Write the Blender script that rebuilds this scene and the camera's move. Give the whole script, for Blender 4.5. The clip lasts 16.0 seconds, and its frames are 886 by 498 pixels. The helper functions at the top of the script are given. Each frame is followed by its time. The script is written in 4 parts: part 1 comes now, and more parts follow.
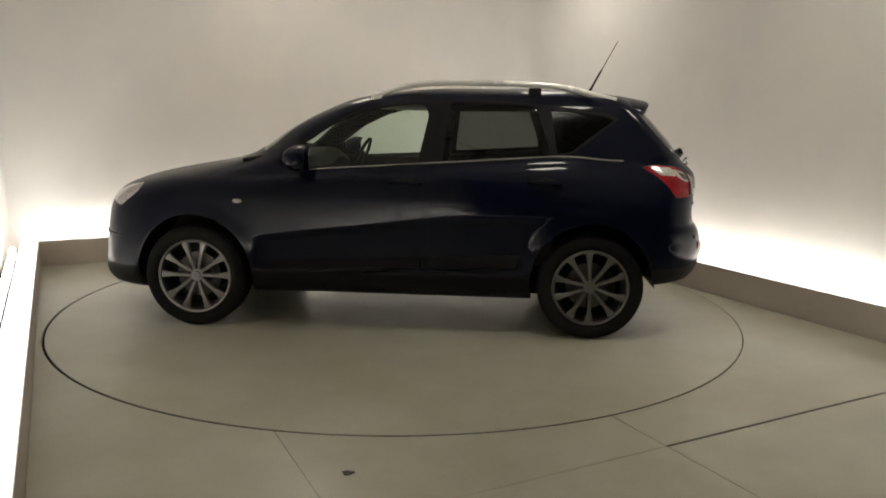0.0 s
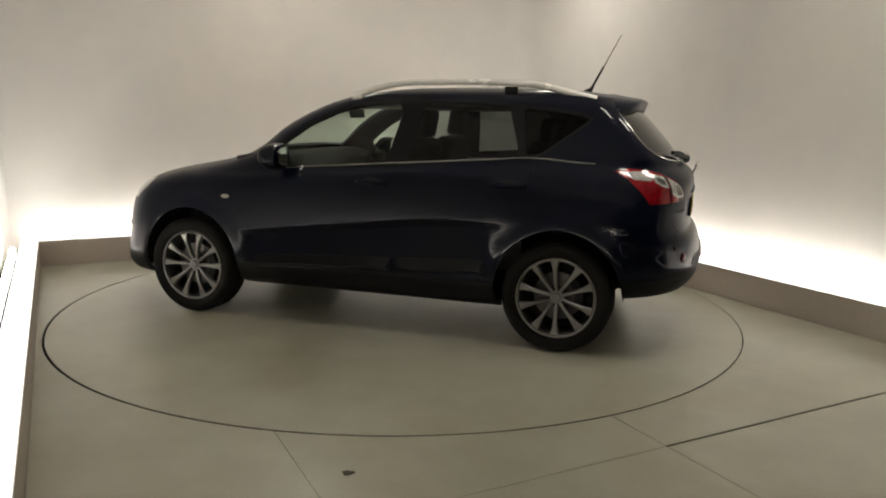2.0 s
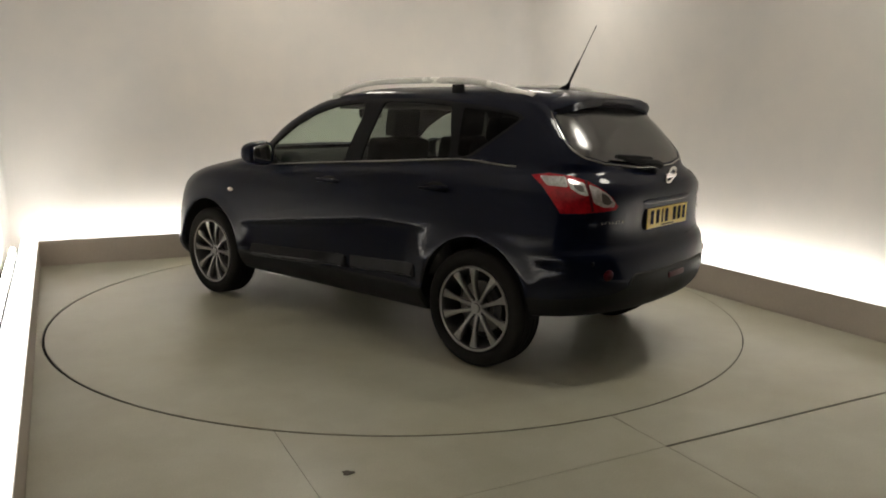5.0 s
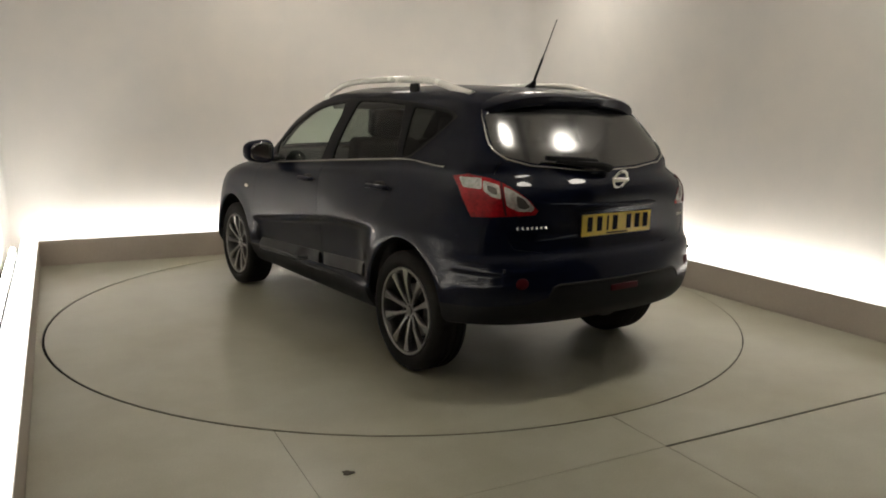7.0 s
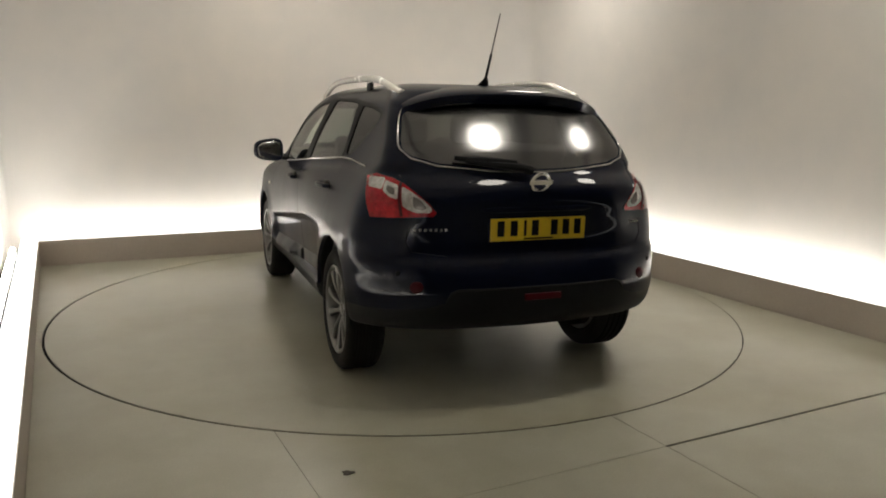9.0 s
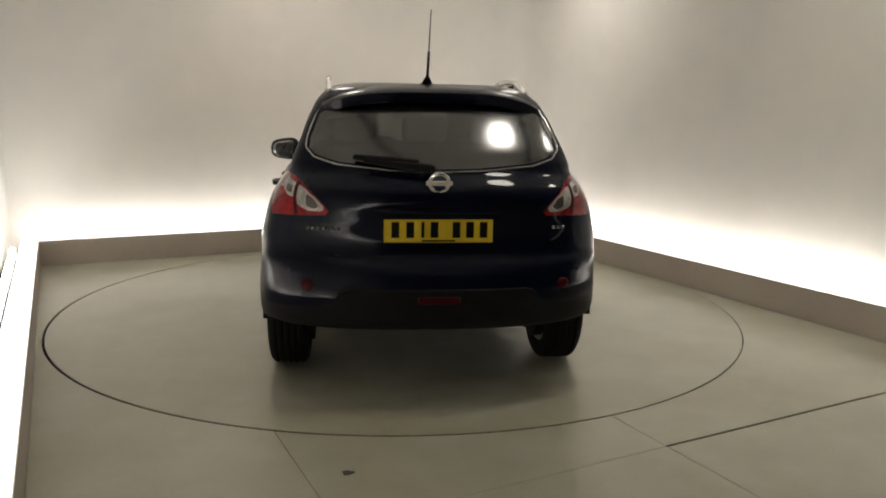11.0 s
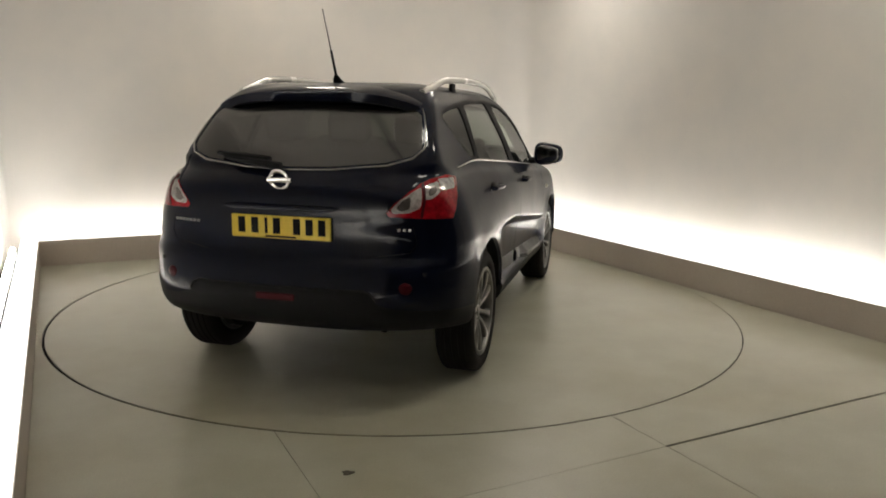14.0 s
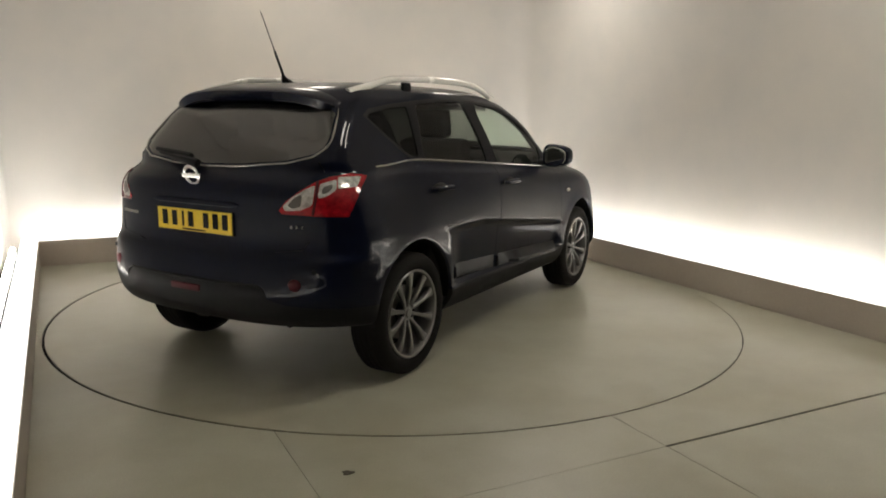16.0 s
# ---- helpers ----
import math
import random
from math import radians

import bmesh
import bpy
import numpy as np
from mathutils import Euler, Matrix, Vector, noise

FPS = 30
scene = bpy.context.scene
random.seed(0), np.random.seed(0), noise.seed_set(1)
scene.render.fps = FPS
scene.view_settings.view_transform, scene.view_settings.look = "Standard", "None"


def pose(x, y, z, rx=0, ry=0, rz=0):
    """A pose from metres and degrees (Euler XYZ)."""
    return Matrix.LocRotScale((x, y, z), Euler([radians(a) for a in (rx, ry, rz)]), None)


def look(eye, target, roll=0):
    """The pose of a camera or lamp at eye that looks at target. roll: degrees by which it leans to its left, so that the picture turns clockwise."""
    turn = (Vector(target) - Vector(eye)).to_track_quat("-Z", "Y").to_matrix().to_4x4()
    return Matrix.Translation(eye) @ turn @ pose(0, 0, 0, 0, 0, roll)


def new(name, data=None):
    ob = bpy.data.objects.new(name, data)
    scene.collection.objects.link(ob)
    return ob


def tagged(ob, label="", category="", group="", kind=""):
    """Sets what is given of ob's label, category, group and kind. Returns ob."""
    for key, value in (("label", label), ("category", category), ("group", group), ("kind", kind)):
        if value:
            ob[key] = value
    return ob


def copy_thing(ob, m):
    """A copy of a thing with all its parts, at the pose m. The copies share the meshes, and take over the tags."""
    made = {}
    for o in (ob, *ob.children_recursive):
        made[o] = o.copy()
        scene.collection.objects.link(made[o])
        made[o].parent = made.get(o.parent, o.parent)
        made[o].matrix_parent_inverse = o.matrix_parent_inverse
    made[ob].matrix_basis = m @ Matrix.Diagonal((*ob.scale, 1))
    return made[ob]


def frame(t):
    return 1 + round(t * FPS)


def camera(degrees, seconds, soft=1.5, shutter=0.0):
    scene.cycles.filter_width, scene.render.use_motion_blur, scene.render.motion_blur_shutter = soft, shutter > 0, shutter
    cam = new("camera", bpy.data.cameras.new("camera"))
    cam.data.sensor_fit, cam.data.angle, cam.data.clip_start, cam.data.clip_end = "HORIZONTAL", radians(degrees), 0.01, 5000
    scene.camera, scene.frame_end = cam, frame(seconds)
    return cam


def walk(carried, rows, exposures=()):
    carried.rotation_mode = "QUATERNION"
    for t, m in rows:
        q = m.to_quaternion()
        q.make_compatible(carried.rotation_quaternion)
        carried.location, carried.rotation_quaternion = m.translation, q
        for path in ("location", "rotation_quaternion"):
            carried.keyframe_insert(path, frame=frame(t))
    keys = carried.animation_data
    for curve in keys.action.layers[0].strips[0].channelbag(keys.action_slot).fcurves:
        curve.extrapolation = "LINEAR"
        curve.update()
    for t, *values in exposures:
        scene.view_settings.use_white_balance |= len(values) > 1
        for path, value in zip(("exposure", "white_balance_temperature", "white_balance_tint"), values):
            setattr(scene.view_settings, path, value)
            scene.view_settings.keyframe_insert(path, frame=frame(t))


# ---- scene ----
cam = camera(61.15, 16.0, soft=1.9)
EYE = Vector((0.0, -5.528, 1.401))
YAW, PITCH = radians(3.124), radians(-10.155)
AIM = EYE + Vector((math.sin(YAW) * math.cos(PITCH), math.cos(YAW) * math.cos(PITCH), math.sin(PITCH)))
walk(cam, [(0.0, look(EYE, AIM, 0.942)), (16.0, look(EYE, AIM, 0.942))])
scene.view_settings.exposure = 0.0

# ---- world and light ----
world = bpy.data.worlds.new("world")
scene.world = world
world.use_nodes = True
world.node_tree.nodes["Background"].inputs[0].default_value = (0.02, 0.02, 0.02, 1)
world.node_tree.nodes["Background"].inputs[1].default_value = 0.2

# the room stands turned by this angle against the camera's axes
ROOM = Matrix.Rotation(radians(24.2), 4, "Z")
LEFT, RIGHT, BACK, FRONT = -2.45, 2.42, 2.48, -7.6
PLINTH_H, PLINTH_T = 0.230, 0.125
WALL_L, WALL_R, WALL_B = LEFT - 0.29, RIGHT + 0.36, BACK + 0.34
HEIGHT = 3.3
RING = 2.400
STRIP_POWER = 42.0
LAMP_POWER = 24.7


# ---- materials ----
def nodes_of(name):
    m = bpy.data.materials.new(name)
    m.use_nodes = True
    nt = m.node_tree
    return m, nt, nt.nodes["Principled BSDF"]


def link(nt, a, ao, b, bi):
    nt.links.new(a.outputs[ao], b.inputs[bi])


def noise_tex(nt, scale, detail=4.0, rough=0.55, obj=True, stretch=None):
    co = nt.nodes.new("ShaderNodeTexCoord")
    tex = nt.nodes.new("ShaderNodeTexNoise")
    tex.inputs["Scale"].default_value = scale
    tex.inputs["Detail"].default_value = detail
    tex.inputs["Roughness"].default_value = rough
    if stretch:
        mp = nt.nodes.new("ShaderNodeMapping")
        mp.inputs["Scale"].default_value = stretch
        link(nt, co, "Object", mp, "Vector")
        link(nt, mp, "Vector", tex, "Vector")
    else:
        link(nt, co, "Object", tex, "Vector")
    return tex


def ramp(nt, src, lo, hi, c0, c1):
    r = nt.nodes.new("ShaderNodeValToRGB")
    r.color_ramp.elements[0].position, r.color_ramp.elements[1].position = lo, hi
    r.color_ramp.elements[0].color, r.color_ramp.elements[1].color = (*c0, 1), (*c1, 1)
    link(nt, src, "Fac", r, "Fac")
    return r


def mixed(nt, a, b, fac, mode="MIX"):
    m = nt.nodes.new("ShaderNodeMix")
    m.data_type, m.blend_type = "RGBA", mode
    if isinstance(fac, float):
        m.inputs[0].default_value = fac
    else:
        nt.links.new(fac, m.inputs[0])
    nt.links.new(a.outputs[0], m.inputs[6])
    nt.links.new(b.outputs[0], m.inputs[7])
    return m


def surface(name, c0, c1, scale=8.0, fine=90.0, rough=(0.4, 0.6), bump=0.1, metallic=0.0, dist=0.002, spec=0.5, coat=0.0):
    """A surface whose colour wanders between c0 and c1 at a coarse and a fine scale."""
    m, nt, b = nodes_of(name)
    big, small = noise_tex(nt, scale), noise_tex(nt, fine, 3.0)
    r1, r2 = ramp(nt, big, 0.3, 0.7, c0, c1), ramp(nt, small, 0.3, 0.7, c0, c1)
    mx = mixed(nt, r1, r2, 0.35)
    nt.links.new(mx.outputs[2], b.inputs["Base Color"])
    rr = ramp(nt, big, 0.25, 0.75, (rough[0],) * 3, (rough[1],) * 3)
    link(nt, rr, 0, b, "Roughness")
    b.inputs["Metallic"].default_value = metallic
    b.inputs["Specular IOR Level"].default_value = spec
    b.inputs["Coat Weight"].default_value = coat
    if bump:
        bp = nt.nodes.new("ShaderNodeBump")
        bp.inputs["Strength"].default_value, bp.inputs["Distance"].default_value = bump, dist
        link(nt, small, "Fac", bp, "Height")
        link(nt, bp, "Normal", b, "Normal")
    return m


def car_paint():
    m, nt, b = nodes_of("navy_metallic_paint")
    flake, dust = noise_tex(nt, 900.0, 2.0), noise_tex(nt, 3.0, 5.0)
    r = ramp(nt, flake, 0.35, 0.75, (0.0016, 0.0025, 0.0068), (0.0058, 0.0090, 0.0250))
    link(nt, r, 0, b, "Base Color")
    rr = ramp(nt, dust, 0.3, 0.8, (0.29,) * 3, (0.37,) * 3)
    link(nt, rr, 0, b, "Roughness")
    b.inputs["Specular IOR Level"].default_value = 0.02
    b.inputs["Coat Weight"].default_value = 0.42
    rc = ramp(nt, dust, 0.3, 0.8, (0.035,) * 3, (0.08,) * 3)
    link(nt, rc, 0, b, "Coat Roughness")
    return m


def pane(name, tint, gloss=0.02, mirror=0.045):
    """Thin tinted window glass."""
    m = bpy.data.materials.new(name)
    m.use_nodes = True
    nt = m.node_tree
    nt.nodes.remove(nt.nodes["Principled BSDF"])
    out = nt.nodes["Material Output"]
    tr, gl, mx, lw, pw, ad = (nt.nodes.new("ShaderNode" + k) for k in ("BsdfTransparent", "BsdfGlossy", "MixShader", "LayerWeight", "Math", "Math"))
    tr.inputs[0].default_value = (*tint, 1)
    gl.inputs["Roughness"].default_value = gloss
    lw.inputs["Blend"].default_value = 0.5
    pw.operation, ad.operation = "POWER", "MULTIPLY_ADD"
    pw.inputs[1].default_value, ad.inputs[1].default_value, ad.inputs[2].default_value = 5.0, 1.0 - mirror, mirror
    link(nt, lw, "Facing", pw, 0), link(nt, pw, 0, ad, 0)
    link(nt, ad, 0, mx, 0), link(nt, tr, 0, mx, 1), link(nt, gl, 0, mx, 2), link(nt, mx, 0, out, 0)
    return m


def glow(name, colour, power):
    m, nt, b = nodes_of(name)
    b.inputs["Base Color"].default_value = (0.8, 0.8, 0.8, 1)
    b.inputs["Emission Color"].default_value = (*colour, 1)
    b.inputs["Emission Strength"].default_value = power
    return m


def plain(name, colour, rough=0.5, metallic=0.0, coat=0.0, trans=0.0, spec=0.5):
    m = surface(name, tuple(c * 0.88 for c in colour), tuple(min(1.0, c * 1.10) for c in colour), 6.0, 45.0,
                (max(0.02, rough - 0.06), rough + 0.06), 0.0 if metallic > 0.2 else 0.03, metallic, 0.001, spec, coat)
    m.node_tree.nodes["Principled BSDF"].inputs["Transmission Weight"].default_value = trans
    return m


M_WALL = surface("warm_white_wall_paint", (0.610, 0.595, 0.570), (0.710, 0.668, 0.615), 0.55, 3.5, (0.6, 0.8), 0.03)
M_PLINTH = surface("beige_plinth_paint", (0.44, 0.38, 0.33), (0.53, 0.47, 0.41), 1.6, 70.0, (0.45, 0.6), 0.06)
M_CEIL = surface("grey_ceiling_board", (0.68, 0.63, 0.57), (0.76, 0.71, 0.65), 1.0, 40.0, (0.7, 0.9), 0.05)
# near-black puts the unlit hall into the colour; the beams share it
M_DARKWALL = surface("near_black_matt", (0.030, 0.029, 0.028), (0.050, 0.047, 0.044), 0.8, 30.0, (0.6, 0.8), 0.05)


def floor_paint(name):
    m, nt, b = nodes_of(name)
    big, mid, fine = noise_tex(nt, 0.55, 3.0), noise_tex(nt, 3.2, 3.0, 0.55), noise_tex(nt, 120.0, 2.0)
    r1 = ramp(nt, big, 0.3, 0.7, (0.446, 0.438, 0.346), (0.540, 0.538, 0.434))
    r2 = ramp(nt, mid, 0.38, 0.62, (0.421, 0.410, 0.312), (0.526, 0.521, 0.421))
    mx = mixed(nt, r1, r2, 0.5)
    stain = noise_tex(nt, 1.0, 3.0, 0.5)
    rs = ramp(nt, stain, 0.44, 0.78, (1.0, 1.0, 1.0), (0.74, 0.68, 0.55))
    ms = nt.nodes.new("ShaderNodeMix")
    ms.data_type, ms.blend_type = "RGBA", "MULTIPLY"
    ms.inputs[0].default_value = 0.75
    nt.links.new(mx.outputs[2], ms.inputs[6])
    nt.links.new(rs.outputs[0], ms.inputs[7])
    mx = ms
    r3 = ramp(nt, fine, 0.3, 0.8, (0.88, 0.88, 0.88), (1, 1, 1))
    m2 = nt.nodes.new("ShaderNodeMix")
    m2.data_type, m2.blend_type = "RGBA", "MULTIPLY"
    m2.inputs[0].default_value = 1.0
    nt.links.new(mx.outputs[2], m2.inputs[6])
    nt.links.new(r3.outputs[0], m2.inputs[7])
    nt.links.new(m2.outputs[2], b.inputs["Base Color"])
    rr = ramp(nt, mid, 0.3, 0.75, (0.285,) * 3, (0.39,) * 3)
    link(nt, rr, 0, b, "Roughness")
    b.inputs["Specular IOR Level"].default_value = 0.85
    bp = nt.nodes.new("ShaderNodeBump")
    bp.inputs["Strength"].default_value, bp.inputs["Distance"].default_value = 0.06, 0.002
    link(nt, fine, "Fac", bp, "Height")
    link(nt, bp, "Normal", b, "Normal")
    return m


M_FLOOR = floor_paint("worn_beige_floor_paint")
M_PIT = plain("dark_joint_filler", (0.012, 0.011, 0.01), 0.8, spec=0.1)
M_TUBE = glow("cool_white_tube", (1.0, 0.985, 0.945), STRIP_POWER)
M_DIFFUSER = glow("white_acrylic_diffuser", (1.0, 0.985, 0.95), 1.7)
M_LAMP = glow("warm_lamp_diffuser", (1.0, 0.93, 0.82), LAMP_POWER)
M_METAL = plain("brushed_grey_metal", (0.35, 0.35, 0.34), 0.4, 0.9)


# ---- mesh helpers ----
def box_bm(bm, x0, x1, y0, y1, z0, z1, m=None):
    vs = [bm.verts.new((x, y, z)) for x in (x0, x1) for y in (y0, y1) for z in (z0, z1)]
    if m is not None:
        for v in vs:
            v.co = m @ v.co
    for f in ((0, 1, 3, 2), (4, 6, 7, 5), (0, 4, 5, 1), (2, 3, 7, 6), (0, 2, 6, 4), (1, 5, 7, 3)):
        bm.faces.new([vs[i] for i in f])
    return vs


def finish(name, bm, mat, smooth=False, angle=None):
    me = bpy.data.meshes.new(name)
    bmesh.ops.recalc_face_normals(bm, faces=bm.faces[:])
    bm.to_mesh(me)
    bm.free()
    if mat:
        me.materials.append(mat)
    if smooth:
        me.shade_smooth()
        if angle is not None:
            me.set_sharp_from_angle(angle=radians(angle))
    return new(name, me)


def part(name, bm, mat, parent, label="", smooth=True, angle=35):
    ob = finish(name, bm, mat, smooth, angle)
    ob.parent = parent
    if label:
        tagged(ob, label)
    return ob


def bevelled(bm, width, segments=2, limit=30):
    es = [e for e in bm.edges if len(e.link_faces) == 2 and e.calc_face_angle(0) > radians(limit)]
    bmesh.ops.bevel(bm, geom=es, offset=width, segments=segments, affect="EDGES", profile=0.5)


# ---- the room ----
def structure(name, boxes, mat, label, category, bev=0.0):
    bm = bmesh.new()
    for b in boxes:
        box_bm(bm, *b)
    if bev:
        bevelled(bm, bev)
    ob = finish(name, bm, mat)
    ob.matrix_world = ROOM
    return tagged(ob, label, category, kind="structure")


def build_walls():
    # back walls meet in a wide cove, so the corner reads as a soft shade
    bm = bmesh.new()
    r = 0.30
    path = [(WALL_L, -5.4), (WALL_L, WALL_B - 0.06)]
    path += [(WALL_L + 0.06 - 0.06 * math.cos(a), WALL_B - 0.06 + 0.06 * math.sin(a)) for a in np.linspace(0.2, 1.5, 5)]
    left = path[:]
    path2 = [(WALL_L + 0.06, WALL_B), (WALL_R - r, WALL_B)]
    path2 += [(WALL_R - r + r * math.sin(a), WALL_B - r + r * math.cos(a)) for a in np.linspace(0.1, 1.47, 14)]
    path2 += [(WALL_R, WALL_B - r)]
    back = path2
    right = [(WALL_R, WALL_B - r), (WALL_R, -4.2)]
    for name, pts in (("wall_left", left), ("wall_back", back), ("wall_right", right)):
        bm = bmesh.new()
        inner = [[bm.verts.new((x, y, z)) for x, y in pts] for z in (-0.1, HEIGHT)]
        out = []
        for z in (-0.1, HEIGHT):
            row = []
            for x, y in pts:
                ox = -0.12 if x < WALL_L + 0.08 else (0.12 if x > WALL_R - 0.05 else 0.0)
                oy = 0.12 if y > WALL_B - 0.3 else 0.0
                row.append(bm.verts.new((x + ox, y + oy, z)))
            out.append(row)
        n = len(pts)
        for i in range(n - 1):
            bm.faces.new((inner[0][i], inner[0][i + 1], inner[1][i + 1], inner[1][i]))
            bm.faces.new((out[0][i], out[1][i], out[1][i + 1], out[0][i + 1]))
            bm.faces.new((inner[1][i], inner[1][i + 1], out[1][i + 1], out[1][i]))
        ob = finish(name, bm, M_WALL, True, 40)
        ob.matrix_world = ROOM
        tagged(ob, "tall plain warm white studio wall washed by hidden lights", "wall", kind="structure")


build_walls()
# unseen dark walls, added so that the car mirrors an unlit space
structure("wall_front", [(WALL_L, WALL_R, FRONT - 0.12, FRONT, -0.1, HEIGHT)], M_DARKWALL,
          "unseen dark wall added to close the studio", "wall")
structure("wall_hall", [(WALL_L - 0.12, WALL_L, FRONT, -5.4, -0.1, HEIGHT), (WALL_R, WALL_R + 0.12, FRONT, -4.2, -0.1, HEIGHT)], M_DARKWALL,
          "unseen dark walls added in front of the studio for dark reflections", "wall")
structure("ceiling", [(WALL_L - 0.1, WALL_R + 0.1, FRONT - 0.1, WALL_B + 0.1, HEIGHT, HEIGHT + 0.1)], M_CEIL,
          "plain grey studio ceiling", "ceiling")
structure("subfloor", [(WALL_L - 0.1, WALL_R + 0.1, FRONT - 0.1, WALL_B + 0.1, -0.16, -0.03)], M_PIT,
          "dark floor below the turntable joints", "floor")

# low plinths in front of the light troughs
structure("plinth_left", [(LEFT - PLINTH_T, LEFT, FRONT, BACK + PLINTH_T, -0.03, PLINTH_H)], M_PLINTH,
          "low beige painted plinth hiding a light trough", "plinth", 0.004)
structure("plinth_back", [(LEFT + 0.001, RIGHT - 0.001, BACK, BACK + PLINTH_T, -0.03, PLINTH_H)], M_PLINTH,
          "low beige painted plinth hiding a light trough", "plinth", 0.004)
structure("plinth_right", [(RIGHT, RIGHT + PLINTH_T, FRONT, BACK + PLINTH_T, -0.03, PLINTH_H)], M_PLINTH,
          "low beige painted plinth hiding a light trough", "plinth", 0.004)


for name, bx in (("ledge_left", (LEFT - PLINTH_T - 0.01, LEFT - 0.004, FRONT, BACK + PLINTH_T, PLINTH_H, PLINTH_H + 0.012)),
                 ("ledge_back", (LEFT, RIGHT, BACK + 0.004, BACK + PLINTH_T + 0.01, PLINTH_H, PLINTH_H + 0.012)),
                 ("ledge_right", (RIGHT + 0.004, RIGHT + PLINTH_T + 0.01, FRONT, BACK + PLINTH_T, PLINTH_H, PLINTH_H + 0.012))):
    structure(name, [bx], M_DIFFUSER, "glowing white acrylic light diffuser board on the plinth", "light diffuser", 0.002)


structure("trim_left", [(LEFT - PLINTH_T - 0.018, LEFT - PLINTH_T - 0.0105, FRONT, 1.47, PLINTH_H - 0.004, PLINTH_H + 0.016)], M_PIT,
          "thin black joint between the light diffuser and the trough", "trim")


def tube_light(length, m):
    root = new("light_strip")
    root.matrix_world = m
    bm = bmesh.new()
    bmesh.ops.create_cone(bm, cap_ends=True, segments=12, radius1=0.02, radius2=0.02, depth=length - 0.06,
                          matrix=Matrix.Translation((0, 0, 0.20)) @ Matrix.Rotation(radians(90), 4, "Y"))
    part("tube", bm, M_TUBE, root, "glowing cool white tube")
    bm = bmesh.new()
    box_bm(bm, -length / 2, length / 2, -0.03, 0.03, 0.0, 0.172)
    bevelled(bm, 0.003)
    part("batten", bm, M_METAL, root, smooth=False)
    return tagged(root, "glowing white light strip lying behind the plinth", "light strip", "light strips behind the plinths")


FLOOR_Z = -0.03
for (u, v, turn, length) in [(WALL_L + 0.085, v, 90, 1.5) for v in (1.75, 0.2, -1.35, -2.9, -4.45)] + \
        [(u, BACK + PLINTH_T + 0.11, 0, 1.5) for u in (-1.75, -0.2, 1.35)] + \
        [(RIGHT + PLINTH_T + 0.12, v, 90, 1.5) for v in (1.75, 0.2, -1.35, -2.9)]:
    tube_light(length, ROOM @ pose(u, v, FLOOR_Z, 0, 0, turn))


def floor_panel(name, u0, u1, v0, v1, hole=RING + 0.0112, shift=-0.0055, gap=(0.0016, 0.0075, 0.0075), steps=48):
    """A floor panel between joints, cut round by the turntable where it meets it."""
    bm = bmesh.new()
    u0, u1, v1 = (u0 + 0.001 if u0 == LEFT else u0), (u1 - 0.013 if u1 == RIGHT else u1), (v1 - 0.008 if v1 == BACK else v1)
    u0, u1, v0, v1 = u0 + gap[0], u1 - gap[0], v0 + gap[1], v1 - gap[2]
    us = sorted({u0, u1} | {min(max(hole * math.sin(a) + shift, u0), u1) for a in np.linspace(-math.pi / 2, math.pi / 2, steps * 2)})
    front = (v0 + v1) / 2 < 0
    rows = []
    for u in us:
        reach = math.sqrt(max(0.0, hole * hole - (u - shift) ** 2))
        a, b = v0, v1
        if abs(u - shift) < hole:
            if front:
                b = min(b, -reach)
            else:
                a = max(a, reach)
        if b < a:
            b = a
        rows.append((bm.verts.new((u, a, 0)), bm.verts.new((u, b, 0))))
    for p, q in zip(rows, rows[1:]):
        if (p[1].co - p[0].co).length + (q[1].co - q[0].co).length > 1e-5:
            bm.faces.new((p[0], q[0], q[1], p[1]))
    bmesh.ops.remove_doubles(bm, verts=bm.verts[:], dist=1e-5)
    r = bmesh.ops.extrude_face_region(bm, geom=bm.faces[:])
    bmesh.ops.translate(bm, verts=[e for e in r["geom"] if isinstance(e, bmesh.types.BMVert)], vec=(0, 0, -0.028))
    return bm


floor = structure("floor", [(LEFT, RIGHT, FRONT, BACK, -0.0299, -0.0288)], M_PIT,
                  "worn beige painted studio floor in large boards with thin joints", "floor")
for u0, u1, v0, v1 in ((LEFT, -1.48, -2.78, 0.0), (-1.48, 0.012, -2.78, 0.0), (0.012, RIGHT, -2.78, 0.0), (LEFT, RIGHT, 0.0, BACK),
                       (LEFT, -1.48, -4.6, -2.78), (-1.48, 0.012, -4.6, -2.78), (0.012, 1.504, -4.6, -2.78), (1.504, RIGHT, -4.6, -2.78),
                       (LEFT, -1.48, FRONT, -4.6), (-1.48, 0.012, FRONT, -4.6), (0.012, 1.504, FRONT, -4.6), (1.504, RIGHT, FRONT, -4.6)):
    # only the boards on one side stand well apart at the long joint
    tight = 0.0075 if u0 >= 0.012 else 0.0012
    bm = floor_panel("floor_board", u0, u1, v0, v1, gap=(0.0016, tight if v0 == -2.78 else 0.0012, tight if v1 == -2.78 else 0.0012))
    part("floor_board", bm, M_FLOOR, floor, smooth=False)

